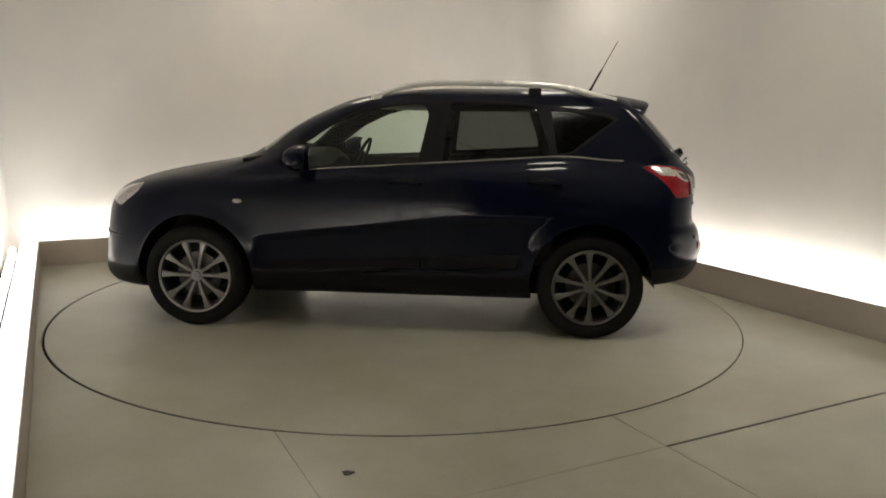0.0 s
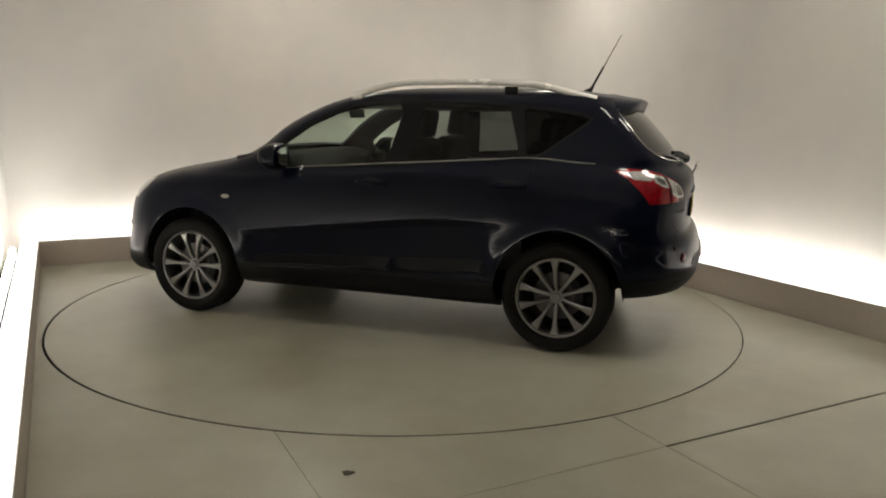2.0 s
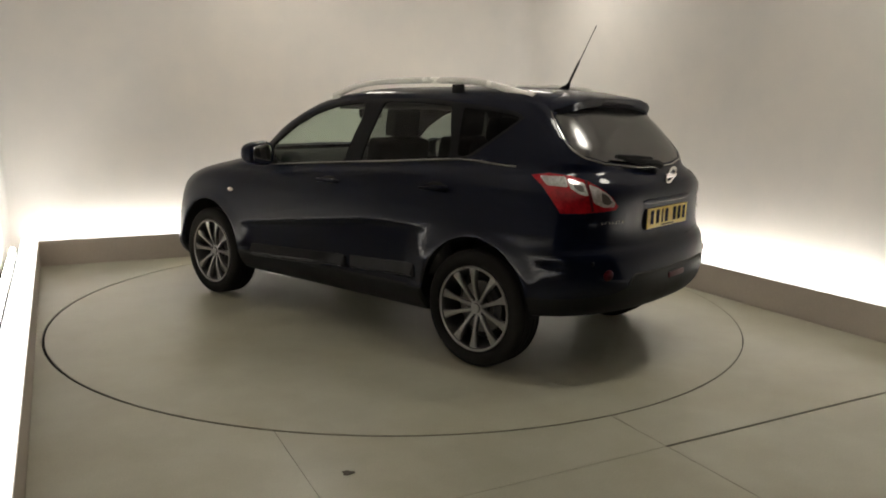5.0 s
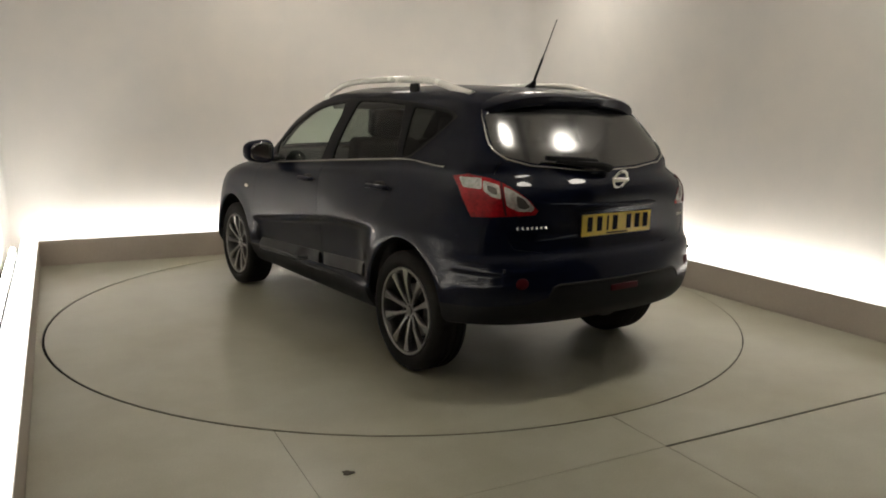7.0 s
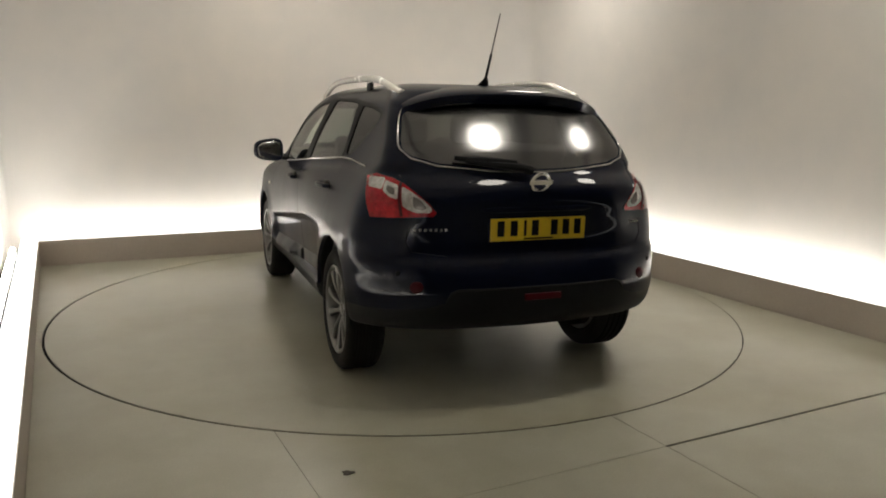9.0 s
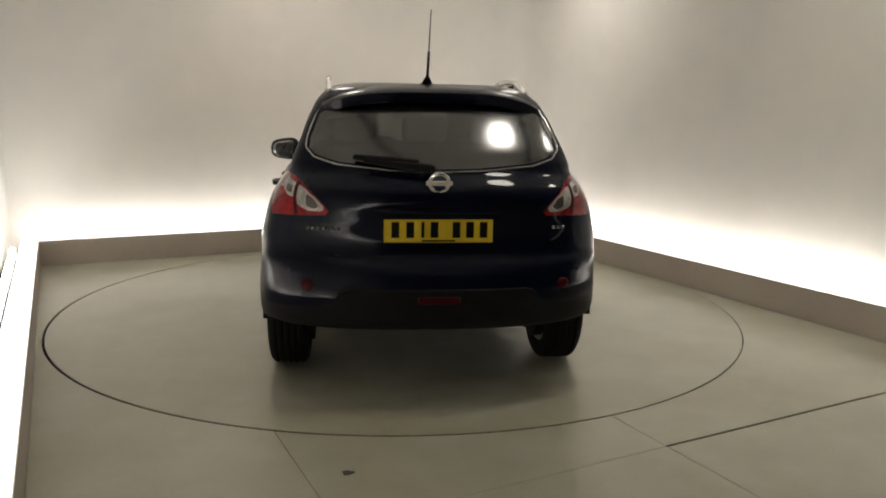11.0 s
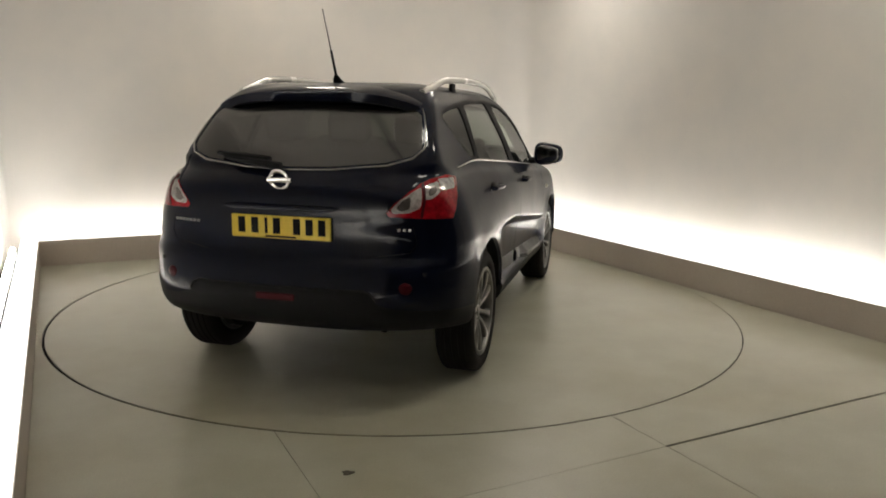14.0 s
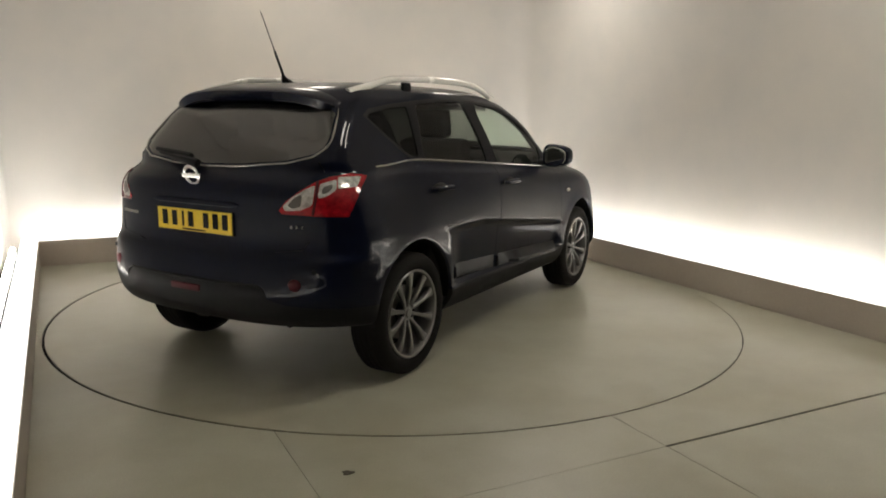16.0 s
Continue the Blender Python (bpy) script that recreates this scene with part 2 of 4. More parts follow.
turntable = new("turntable")
bm = bmesh.new()
bmesh.ops.create_cone(bm, cap_ends=True, segments=160, radius1=RING, radius2=RING, depth=0.028, matrix=Matrix.Translation((0, 0, -0.014)))
part("turntable_deck", bm, M_FLOOR, turntable, smooth=False)
bm = bmesh.new()
seal = [(RING + 0.001, -0.004), (RING + 0.012, -0.004), (RING + 0.012, -0.02), (RING + 0.001, -0.02)]
rows = [[bm.verts.new((r * math.cos(a), r * math.sin(a), z)) for r, z in seal] for a in np.linspace(0, 2 * math.pi, 160, endpoint=False)]
for a, b in zip(rows, rows[1:] + rows[:1]):
    for i in range(4):
        bm.faces.new((a[i], a[(i + 1) % 4], b[(i + 1) % 4], b[i]))
part("edge_seal", bm, M_PIT, turntable, "black rubber seal in the joint", smooth=False)
tagged(turntable, "round turntable flush with the worn beige floor", "turntable")


def ceiling_lamp(m):
    root = new("ceiling_lamp")
    root.matrix_world = m
    bm = bmesh.new()
    bmesh.ops.create_cone(bm, cap_ends=True, segments=32, radius1=0.262, radius2=0.225, depth=0.10, matrix=Matrix.Translation((0, 0, -0.05)))
    part("housing", bm, M_METAL, root)
    bm = bmesh.new()
    bmesh.ops.create_uvsphere(bm, u_segments=32, v_segments=12, radius=0.222)
    for v in bm.verts:
        v.co.z = -0.10 + min(0.0, v.co.z) * 0.30
    part("diffuser", bm, M_LAMP, root, "glowing warm white diffuser")
    return tagged(root, "round glowing ceiling lamp, two of the four added unseen as fill", "ceiling lamp", "ceiling lamps")


# the last two are unseen lamps, added as fill for the floor
for u, v in ((0.30, -2.2), (1.80, -2.10), (2.1, 1.2), (-0.2, 1.7)):
    ceiling_lamp(ROOM @ pose(u, v, HEIGHT))


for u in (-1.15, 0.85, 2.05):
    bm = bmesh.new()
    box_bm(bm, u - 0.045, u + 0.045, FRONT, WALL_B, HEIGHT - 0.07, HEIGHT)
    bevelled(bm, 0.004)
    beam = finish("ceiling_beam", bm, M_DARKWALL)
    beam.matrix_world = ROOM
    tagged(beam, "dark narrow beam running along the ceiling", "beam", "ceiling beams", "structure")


# small scuffed mark on the boards in front of the turntable
bm = bmesh.new()
ring = []
for k in range(14):
    a = 2 * math.pi * k / 14
    r = 1.0 + 0.25 * math.sin(3 * a + 1) + 0.12 * math.sin(5 * a)
    ring.append(bm.verts.new((0.022 * r * math.cos(a), 0.017 * r * math.sin(a), 0.003)))
bm.faces.new(ring)
r = bmesh.ops.extrude_face_region(bm, geom=bm.faces[:])
bmesh.ops.translate(bm, verts=[v for v in r["geom"] if isinstance(v, bmesh.types.BMVert)], vec=(0, 0, -0.0029))
scuff = finish("floor_mark", bm, plain("dark_scuff", (0.10, 0.085, 0.065), 0.7))
scuff.location = (-0.21, -2.75, 0.0)
tagged(scuff, "small dark scuffed spot stuck on the floor boards", "floor mark")


# ---- the car ----
M_PAINT = car_paint()
M_BLACK = plain("black_trim_plastic", (0.011, 0.011, 0.012), 0.55, spec=0.10)
M_UNDER = plain("underbody_black", (0.010, 0.010, 0.010), 0.7, spec=0.2)
M_TYRE = plain("tyre_rubber", (0.014, 0.013, 0.012), 0.75, spec=0.10)
M_ALLOY = plain("grey_alloy", (0.215, 0.211, 0.204), 0.35, 0.9)
M_DARKALLOY = plain("dark_wheel_barrel", (0.03, 0.03, 0.03), 0.5, 0.6)
M_DISC = plain("brake_disc_steel", (0.10, 0.095, 0.09), 0.4, 0.9)
M_RAIL = plain("satin_silver", (0.94, 0.92, 0.87), 0.24, 0.25, 0.8)
M_LIP = plain("grey_bright_trim_and_shine", (0.36, 0.36, 0.35), 0.22, 0.95)
M_CHROME = plain("chrome", (0.80, 0.80, 0.80), 0.08, 1.0)
M_GLASS = pane("green_tinted_glass", (0.76, 0.84, 0.78))
M_PRIVACY = pane("dark_privacy_glass", (0.27, 0.285, 0.27), 0.02, 0.028)
M_QUARTER = pane("darker_quarter_glass", (0.03, 0.031, 0.03), 0.17, 0.012)
M_REARGLASS = pane("dark_rear_glass", (0.075, 0.074, 0.066), 0.16, 0.15)
M_RED = surface("red_lamp_plastic", (0.13, 0.002, 0.005), (0.40, 0.007, 0.014), 30.0, 160.0, (0.08, 0.16), 0.05, 0.0, 0.002, 0.3, 0.6)
M_REDDARK = plain("dark_red_reflector", (0.055, 0.002, 0.005), 0.35, 0.0, 0.0, spec=0.12)
M_STOP = plain("unlit_brake_lens", (0.02, 0.002, 0.003), 0.15, 0.0, 0.6)
M_CLEAR = surface("clear_lamp_plastic", (0.22, 0.20, 0.195), (0.68, 0.63, 0.61), 42.0, 160.0, (0.12, 0.22), 0.10, 0.25, 0.004, 0.5, 1.0)
M_MOULDING = plain("satin_dark_moulding", (0.004, 0.004, 0.005), 0.36, spec=0.14)
M_LAMPGREY = plain("lamp_bowl_grey", (0.20, 0.18, 0.17), 0.2, 0.7)
M_PLATE = plain("yellow_plate", (0.66, 0.46, 0.012), 0.35, 0.0, 0.3)
M_INK = plain("black_ink", (0.006, 0.006, 0.006), 0.6, spec=0.08)
M_SEAT = surface("dark_seat_fabric", (0.007, 0.0065, 0.0065), (0.014, 0.013, 0.0125), 12.0, 260.0, (0.8, 0.95), 0.3)
M_AMBER = plain("clear_amber_lens", (0.62, 0.58, 0.53), 0.15, 0.0, 1.0)


def smooth_curve(points):
    """A monotone smooth curve through (t, value) points."""
    t, v = np.array([p[0] for p in points], float), np.array([p[1] for p in points], float)
    h, d = np.diff(t), np.diff(v) / np.diff(t)
    m = np.zeros_like(v)
    m[0], m[-1] = d[0], d[-1]
    for i in range(1, len(v) - 1):
        if d[i - 1] * d[i] > 0:
            w1, w2 = 2 * h[i] + h[i - 1], h[i] + 2 * h[i - 1]
            m[i] = (w1 + w2) / (w1 / d[i - 1] + w2 / d[i])

    def at(x):
        x = min(max(x, t[0]), t[-1])
        i = min(int(np.searchsorted(t, x, "right")) - 1, len(h) - 1)
        s = (x - t[i]) / h[i]
        return float((2 * s**3 - 3 * s**2 + 1) * v[i] + (s**3 - 2 * s**2 + s) * h[i] * m[i]
                     + (3 * s**2 - 2 * s**3) * v[i + 1] + (s**3 - s**2) * h[i] * m[i + 1])
    return at


# outline of the body over its height: tail, nose, half width, and how round the corners are
TAIL = smooth_curve([(0.22, -1.50), (0.28, -1.80), (0.33, -1.98), (0.38, -2.075), (0.45, -2.122), (0.53, -2.138), (0.64, -2.116), (0.70, -2.088), (0.735, -2.058),
                     (0.80, -2.048), (0.91, -2.056), (1.00, -2.064), (1.05, -2.055), (1.09, -2.022), (1.13, -1.975), (1.23, -1.896), (1.30, -1.834), (1.38, -1.758),
                     (1.45, -1.685), (1.49, -1.645), (1.52, -1.605), (1.545, -1.51), (1.565, -1.34), (1.575, -1.15), (1.583, -0.8), (1.586, -0.7)])
NOSE = smooth_curve([(0.22, 2.06), (0.26, 2.12), (0.33, 2.160), (0.39, 2.165), (0.60, 2.160), (0.70, 2.150), (0.80, 2.115), (0.88, 2.03), (0.94, 1.89),
                     (0.98, 1.745), (1.02, 1.54), (1.06, 1.315), (1.10, 1.14), (1.13, 1.055), (1.17, 0.985), (1.29, 0.80), (1.40, 0.595), (1.48, 0.40),
                     (1.52, 0.25), (1.545, 0.08), (1.565, -0.10), (1.575, -0.25), (1.583, -0.45), (1.586, -0.6)])
HALF = smooth_curve([(0.22, 0.70), (0.26, 0.80), (0.30, 0.835), (0.36, 0.864), (0.42, 0.874), (0.55, 0.874), (0.70, 0.872), (0.85, 0.872), (0.94, 0.867),
                     (1.00, 0.857), (1.035, 0.843), (1.06, 0.822), (1.09, 0.806), (1.20, 0.765), (1.30, 0.722), (1.40, 0.672), (1.47, 0.632), (1.505, 0.602),
                     (1.53, 0.578), (1.55, 0.535), (1.565, 0.465), (1.575, 0.37), (1.583, 0.20), (1.586, 0.05)])
TAIL_R = smooth_curve([(0.22, 0.30), (0.35, 0.50), (0.62, 0.52), (0.74, 0.47), (1.0, 0.46), (1.10, 0.42), (1.17, 0.25), (1.30, 0.21), (1.45, 0.21), (1.53, 0.30), (1.586, 0.05)])
TAIL_N = smooth_curve([(0.22, 2.4), (0.55, 2.6), (0.75, 2.9), (1.0, 2.85), (1.10, 2.6), (1.20, 2.40), (1.45, 2.60), (1.54, 2.75), (1.586, 2.2)])
NOSE_R = smooth_curve([(0.22, 0.48), (0.40, 0.60), (0.70, 0.70), (0.90, 0.78), (1.02, 0.72), (1.10, 0.50), (1.17, 0.42), (1.40, 0.36), (1.52, 0.34), (1.586, 0.05)])
NOSE_N = smooth_curve([(0.22, 2.6), (0.70, 2.4), (1.0, 2.6), (1.17, 2.6), (1.35, 3.1), (1.52, 3.1), (1.586, 2.2)])


# how much the cabin draws in towards the tail
TAPER = smooth_curve([(0.22, 0.0), (0.78, 0.0), (0.85, 0.015), (0.92, 0.035), (1.00, 0.065), (1.10, 0.105), (1.25, 0.115), (1.42, 0.072), (1.52, 0.06), (1.586, 0.06)])


def ease(a, b, x):
    s = min(max((x - a) / (b - a), 0.0), 1.0)
    return s * s * (3 - 2 * s)


def half_width(x, z):
    """Half width of the flank, with the belt line rising to the tail."""
    rise = 0.055 * min(max(-(x + 0.15) / 0.95, -1.1), 1.0) * ease(0.84, 1.0, z) * (1 - ease(1.2, 1.45, z))
    return HALF(z - rise) * (1 - TAPER(z) * ease(-0.25, -1.55, x)) + 0.012 * ease(0.5, 1.2, x) * ease(1.02, 0.9, z)


def flank_shape(x, z):
    """Dents and swellings of the flank: the scallop in the doors, the arch lips, the shoulder crease."""
    y = 0.0
    line = 0.70 + 0.118 * (-(x - 0.1)) * 0.95 if x > -0.5 else 0.763
    ends = ease(0.90, 0.80, x) * ease(-0.98, -0.74, x)
    below = line - z
    if below > 0 and z > 0.407:
        y -= ends * (0.020 * ease(0.0, 0.040, below) + 0.095 * below)
    for wx in (1.315, -1.315):
        r = math.hypot(x - wx, z - 0.345)
        y += 0.010 * math.exp(-((r - 0.402) / 0.055) ** 2) * ease(0.25, 0.40, z) 
    return y


def body_point(z, s):
    """A point of the half shell at height z; s runs from the tail (0) round the flank to the nose (3)."""
    tail, nose = TAIL(z), NOSE(z)
    ra, rb = TAIL_R(z), NOSE_R(z)
    xa, xb = tail + ra, nose - rb
    if xa > xb:
        xa = xb = (xa + xb) / 2
        ra, rb = xa - tail, nose - xb
    if s < 1:
        n, ang = TAIL_N(z), s * math.pi / 2
        x = xa - ra * max(math.cos(ang), 0) ** (2 / n)
        k = math.sin(ang) ** (2 / n)
    elif s <= 2:
        x, k = xa + (xb - xa) * (s - 1), 1.0
    else:
        n, ang = NOSE_N(z), (3 - s) * math.pi / 2
        x = xb + rb * max(math.cos(ang), 0) ** (2 / n)
        k = math.sin(ang) ** (2 / n)
    y = half_width(x, z) * k
    if y > 0.4:
        y += flank_shape(x, z) * ease(0.5, 0.8, y)
    if z < 0.37:
        z += (0.37 - z) * ease(-1.15, -1.75, x)
    return Vector((x, max(0.0, y), z))


def body_grid():
    zs = list(np.linspace(0.22, 0.40, 10)) + list(np.linspace(0.415, 0.80, 32)) + list(np.linspace(0.815, 1.20, 36)) + \
        list(np.linspace(1.215, 1.50, 22)) + [1.51, 1.52, 1.53, 1.54, 1.548, 1.556, 1.563, 1.57, 1.575, 1.579, 1.583, 1.586]
    ss = list(np.linspace(0, 1, 30)) + list(np.linspace(1, 2, 74))[1:] + list(np.linspace(2, 3, 34))[1:]
    bm = bmesh.new()
    rows = [[bm.verts.new(body_point(z, s)) for s in ss] for z in zs]
    for a, b in zip(rows, rows[1:]):
        for i in range(len(ss) - 1):
            bm.faces.new((a[i], b[i], b[i + 1], a[i + 1]))
    # crown of the roof and floor pan
    top = [bm.verts.new((v.co.x, 0, 1.587)) for v in rows[-1]]
    for i in range(len(ss) - 1):
        bm.faces.new((rows[-1][i], top[i], top[i + 1], rows[-1][i + 1]))
    bmesh.ops.remove_doubles(bm, verts=bm.verts[:], dist=2e-4)
    bmesh.ops.recalc_face_normals(bm, faces=bm.faces[:])
    bm.faces.ensure_lookup_table()
    side = [f for f in bm.faces if abs(f.normal.y) > 0.8]
    if side and sum(f.normal.y for f in side) < 0:
        bmesh.ops.reverse_faces(bm, faces=bm.faces[:])
    bm.normal_update()
    layer = bm.verts.layers.float_vector.new("shade")
    for v in bm.verts:
        n = v.normal.copy()
        if abs(v.co.y) < 1e-4:
            n.y = 0
            n.normalize()
        v[layer] = n
    return bm


def inside(poly, a, b):
    hit = False
    for (a0, b0), (a1, b1) in zip(poly, poly[1:] + poly[:1]):
        if (b0 > b) != (b1 > b) and a < (a1 - a0) * (b - b0) / (b1 - b0) + a0:
            hit = not hit
    return hit


def cut_out(bm, poly, A, B, where):
    """Cuts the outline poly, given along the axes A and B, into the shell; the faces within it."""
    A, B = Vector(A), Vector(B)
    lo = [min(p[k] for p in poly) - 0.04 for k in (0, 1)]
    hi = [max(p[k] for p in poly) + 0.04 for k in (0, 1)]

    def near(f):
        c = f.calc_center_median()
        return lo[0] < c.dot(A) < hi[0] and lo[1] < c.dot(B) < hi[1] and where(c)
    for p, q in zip(poly, poly[1:] + poly[:1]):
        fs = []
        d = (q[0] - p[0], q[1] - p[1])
        ln = math.hypot(*d)
        for f in bm.faces:
            c = f.calc_center_median()
            if not near(f):
                continue
            t = ((c.dot(A) - p[0]) * d[0] + (c.dot(B) - p[1]) * d[1]) / ln
            if -0.06 < t < ln + 0.06:
                fs.append(f)
        es, vs = {e for f in fs for e in f.edges}, {v for f in fs for v in f.verts}
        bmesh.ops.bisect_plane(bm, geom=fs + list(es) + list(vs), dist=1e-5, plane_co=A * p[0] + B * p[1], plane_no=(A * d[1] - B * d[0]).normalized())
    return [f for f in bm.faces if near(f) and inside(poly, f.calc_center_median().dot(A), f.calc_center_median().dot(B))]


def rounded(poly, r, steps=3):
    """The outline with its corners rounded by about r."""
    out = []
    n = len(poly)
    for i in range(n):
        p, a, b = Vector(poly[i]), Vector(poly[i - 1]), Vector(poly[(i + 1) % n])
        da, db = a - p, b - p
        k = min(r, da.length * 0.45, db.length * 0.45)
        a, b = p + da.normalized() * k, p + db.normalized() * k
        for j in range(steps + 1):
            t = j / steps
            out.append(tuple(a * (1 - t) ** 2 + p * 2 * t * (1 - t) + b * t * t))
    return out


def take(bm, faces):
    """Moves faces out of bm into a mesh of their own."""
    dead = set(faces)
    out = bm.copy()
    bm.faces.index_update()
    idx = {f.index for f in dead}
    out.faces.ensure_lookup_table()
    bmesh.ops.delete(out, geom=[f for i, f in enumerate(out.faces) if i not in idx], context="FACES")
    bmesh.ops.delete(bm, geom=list(dead), context="FACES")
    return out


def rim(bm, depth, keep=lambda c: True):
    """Turns the open edges of a sheet inwards, so that it has a thickness."""
    layer = bm.verts.layers.float_vector["shade"]
    es = [e for e in bm.edges if len(e.link_faces) == 1 and max(v.co.y for v in e.verts) > 1e-3 and keep((e.verts[0].co + e.verts[1].co) / 2)]
    r = bmesh.ops.extrude_edge_only(bm, edges=es)
    for v in {v for v in r["geom"] if isinstance(v, bmesh.types.BMVert)}:
        v.co -= Vector(v[layer]) * depth


def push(bm, depth):
    layer = bm.verts.layers.float_vector["shade"]
    for v in bm.verts:
        v.co -= Vector(v[layer]) * depth


def shell_part(name, bm, mat, parent, label="", mirror=0, thick=0.0):
    """Links a piece of the half shell: mirror 1 joins both halves, 0 keeps it, -1 is the other side."""
    bm = bm.copy()
    layer = bm.verts.layers.float_vector["shade"]
    if mirror:
        if mirror == 1:
            dup = bmesh.ops.duplicate(bm, geom=bm.verts[:] + bm.edges[:] + bm.faces[:])["geom"]
            vs, fs = [g for g in dup if isinstance(g, bmesh.types.BMVert)], [g for g in dup if isinstance(g, bmesh.types.BMFace)]
        else:
            vs, fs = bm.verts[:], bm.faces[:]
        for v in vs:
            v.co.y = -v.co.y
            n = Vector(v[layer])
            n.y = -n.y
            v[layer] = n
        bmesh.ops.reverse_faces(bm, faces=fs)
        if mirror == 1:
            bmesh.ops.remove_doubles(bm, verts=[v for v in bm.verts if abs(v.co.y) < 1e-3], dist=2e-4)
    me = bpy.data.meshes.new(name)
    normals = [Vector(v[layer]).normalized() for v in bm.verts]
    bm.verts.layers.float_vector.remove(layer)
    bm.to_mesh(me)
    bm.free()
    me.materials.append(mat)
    me.shade_smooth()
    me.normals_split_custom_set_from_vertices([tuple(n) for n in normals])
    ob = new(name, me)
    ob.parent = parent
    if thick:
        mod = ob.modifiers.new("thickness", "SOLIDIFY")
        mod.thickness, mod.offset = thick, -1
    if label:
        tagged(ob, label)
    return ob


X, Y, Z = (1, 0, 0), (0, 1, 0), (0, 0, 1)
CORNER = (0.692, 0.722, 0)
WINDOW_F = rounded([(0.60, 1.055), (0.635, 1.175), (0.43, 1.315), (0.24, 1.402), (0.06, 1.450), (-0.20, 1.478), (-0.235, 1.40), (-0.175, 1.095)], 0.03)
WINDOW_R = rounded([(-0.325, 1.110), (-0.375, 1.482), (-0.69, 1.477), (-0.935, 1.457), (-1.02, 1.22), (-1.025, 1.155)], 0.03)
WINDOW_Q = rounded([(-1.075, 1.172), (-1.03, 1.445), (-1.21, 1.432), (-1.40, 1.405), (-1.445, 1.385), (-1.36, 1.325), (-1.21, 1.215), (-1.15, 1.175)], 0.02)
SURROUND = [(0.62, 1.035), (0.66, 1.18), (0.44, 1.335), (0.24, 1.422), (0.06, 1.470), (-0.20, 1.497), (-0.69, 1.497), (-0.95, 1.477), (-1.21, 1.452), (-1.41, 1.425),
            (-1.475, 1.392), (-1.37, 1.312), (-1.22, 1.200), (-1.15, 1.160), (-1.04, 1.140), (-0.33, 1.094), (-0.17, 1.080)]
REAR_WINDOW = [(-0.05, 1.462), (0.36, 1.452), (0.52, 1.438), (0.575, 1.40), (0.615, 1.285), (0.620, 1.238), (0.585, 1.202), (0.47, 1.170), (0.22, 1.148), (-0.05, 1.141)]
TAIL_LAMP = [(-0.575, 1.098), (-0.66, 1.113), (-0.777, 1.098), (-0.845, 1.078), (-0.923, 1.037), (-0.985, 0.990), (-1.020, 0.945), (-1.008, 0.926), (-0.888, 0.921),
             (-0.796, 0.917), (-0.695, 0.915), (-0.662, 0.97), (-0.615, 1.05)]
DOOR_F = rounded([(0.865, 0.405), (0.885, 0.70), (0.80, 1.005), (0.62, 1.030), (-0.252, 1.083), (-0.245, 0.75), (-0.235, 0.405)], 0.03)
DOOR_R = rounded([(-0.240, 0.405), (-0.250, 0.75), (-0.257, 1.084), (-1.12, 1.143), (-1.15, 1.04), (-1.10, 0.93), (-0.985, 0.80), (-0.905, 0.68), (-0.865, 0.52), (-0.80, 0.405)], 0.03)
HATCH = [(-0.05, 1.124), (0.30, 1.132), (0.50, 1.150), (0.62, 1.18), (0.655, 1.12), (0.60, 1.02), (0.52, 0.93), (0.56, 0.90), (0.64, 0.88), (0.66, 0.80), (0.63, 0.755), (0.40, 0.728), (-0.05, 0.722)]
HEAD_LAMP = rounded([(1.72, 0.87), (1.70, 0.93), (1.84, 0.905), (1.97, 0.86), (2.0, 0.80), (1.86, 0.775)], 0.02)


def wheel_arch(wx, r=0.398, zc=0.350):
    return [(wx + r * math.cos(a), zc + r * math.sin(a)) for a in np.linspace(-0.5, math.pi + 0.5, 30)]


def spoke(bm, a0, a1, r0, r1, w0, w1, y_in, y_out, depth):
    """A tapered spoke from the hub at angle a0 to the rim at angle a1, facing +y."""
    p0, p1 = Vector((math.cos(a0) * r0, 0, math.sin(a0) * r0)), Vector((math.cos(a1) * r1, 0, math.sin(a1) * r1))
    t = (p1 - p0).normalized()
    s = Vector((-t.z, 0, t.x))
    rings = []
    for k in np.linspace(0, 1, 8):
        c, w = p0.lerp(p1, k), w0 * (1 - 0.18 * math.sin(math.pi * k)) + (w1 - w0) * k**4
        y = y_in + (y_out - y_in) * k + 0.010 * math.sin(math.pi * k)
        ring = []
        for du, dy in ((-1, -depth), (-1, -0.006), (-0.6, 0.0), (0.6, 0.0), (1, -0.006), (1, -depth)):
            ring.append(bm.verts.new(c + s * (du * w / 2) + Vector((0, y + dy, 0))))
        rings.append(ring)
    for a, b in zip(rings, rings[1:]):
        for i in range(6):
            bm.faces.new((a[i], a[(i + 1) % 6], b[(i + 1) % 6], b[i]))
    bm.faces.new(rings[0]), bm.faces.new(rings[-1][::-1])


def lathe(bm, profile, segments=64, closed=False):
    """Turns (radius, y) points round the y axis."""
    rows = []
    for k in range(segments):
        a = 2 * math.pi * k / segments
        rows.append([bm.verts.new((r * math.cos(a), y, r * math.sin(a))) for r, y in profile])
    n = len(profile)
    for a, b in zip(rows, rows[1:] + rows[:1]):
        for i in range(n if closed else n - 1):
            j = (i + 1) % n
            if profile[i][0] < 1e-6 and profile[j][0] < 1e-6:
                continue
            bm.faces.new((a[i], a[j], b[j], b[i]))
    bmesh.ops.remove_doubles(bm, verts=bm.verts[:], dist=1e-5)


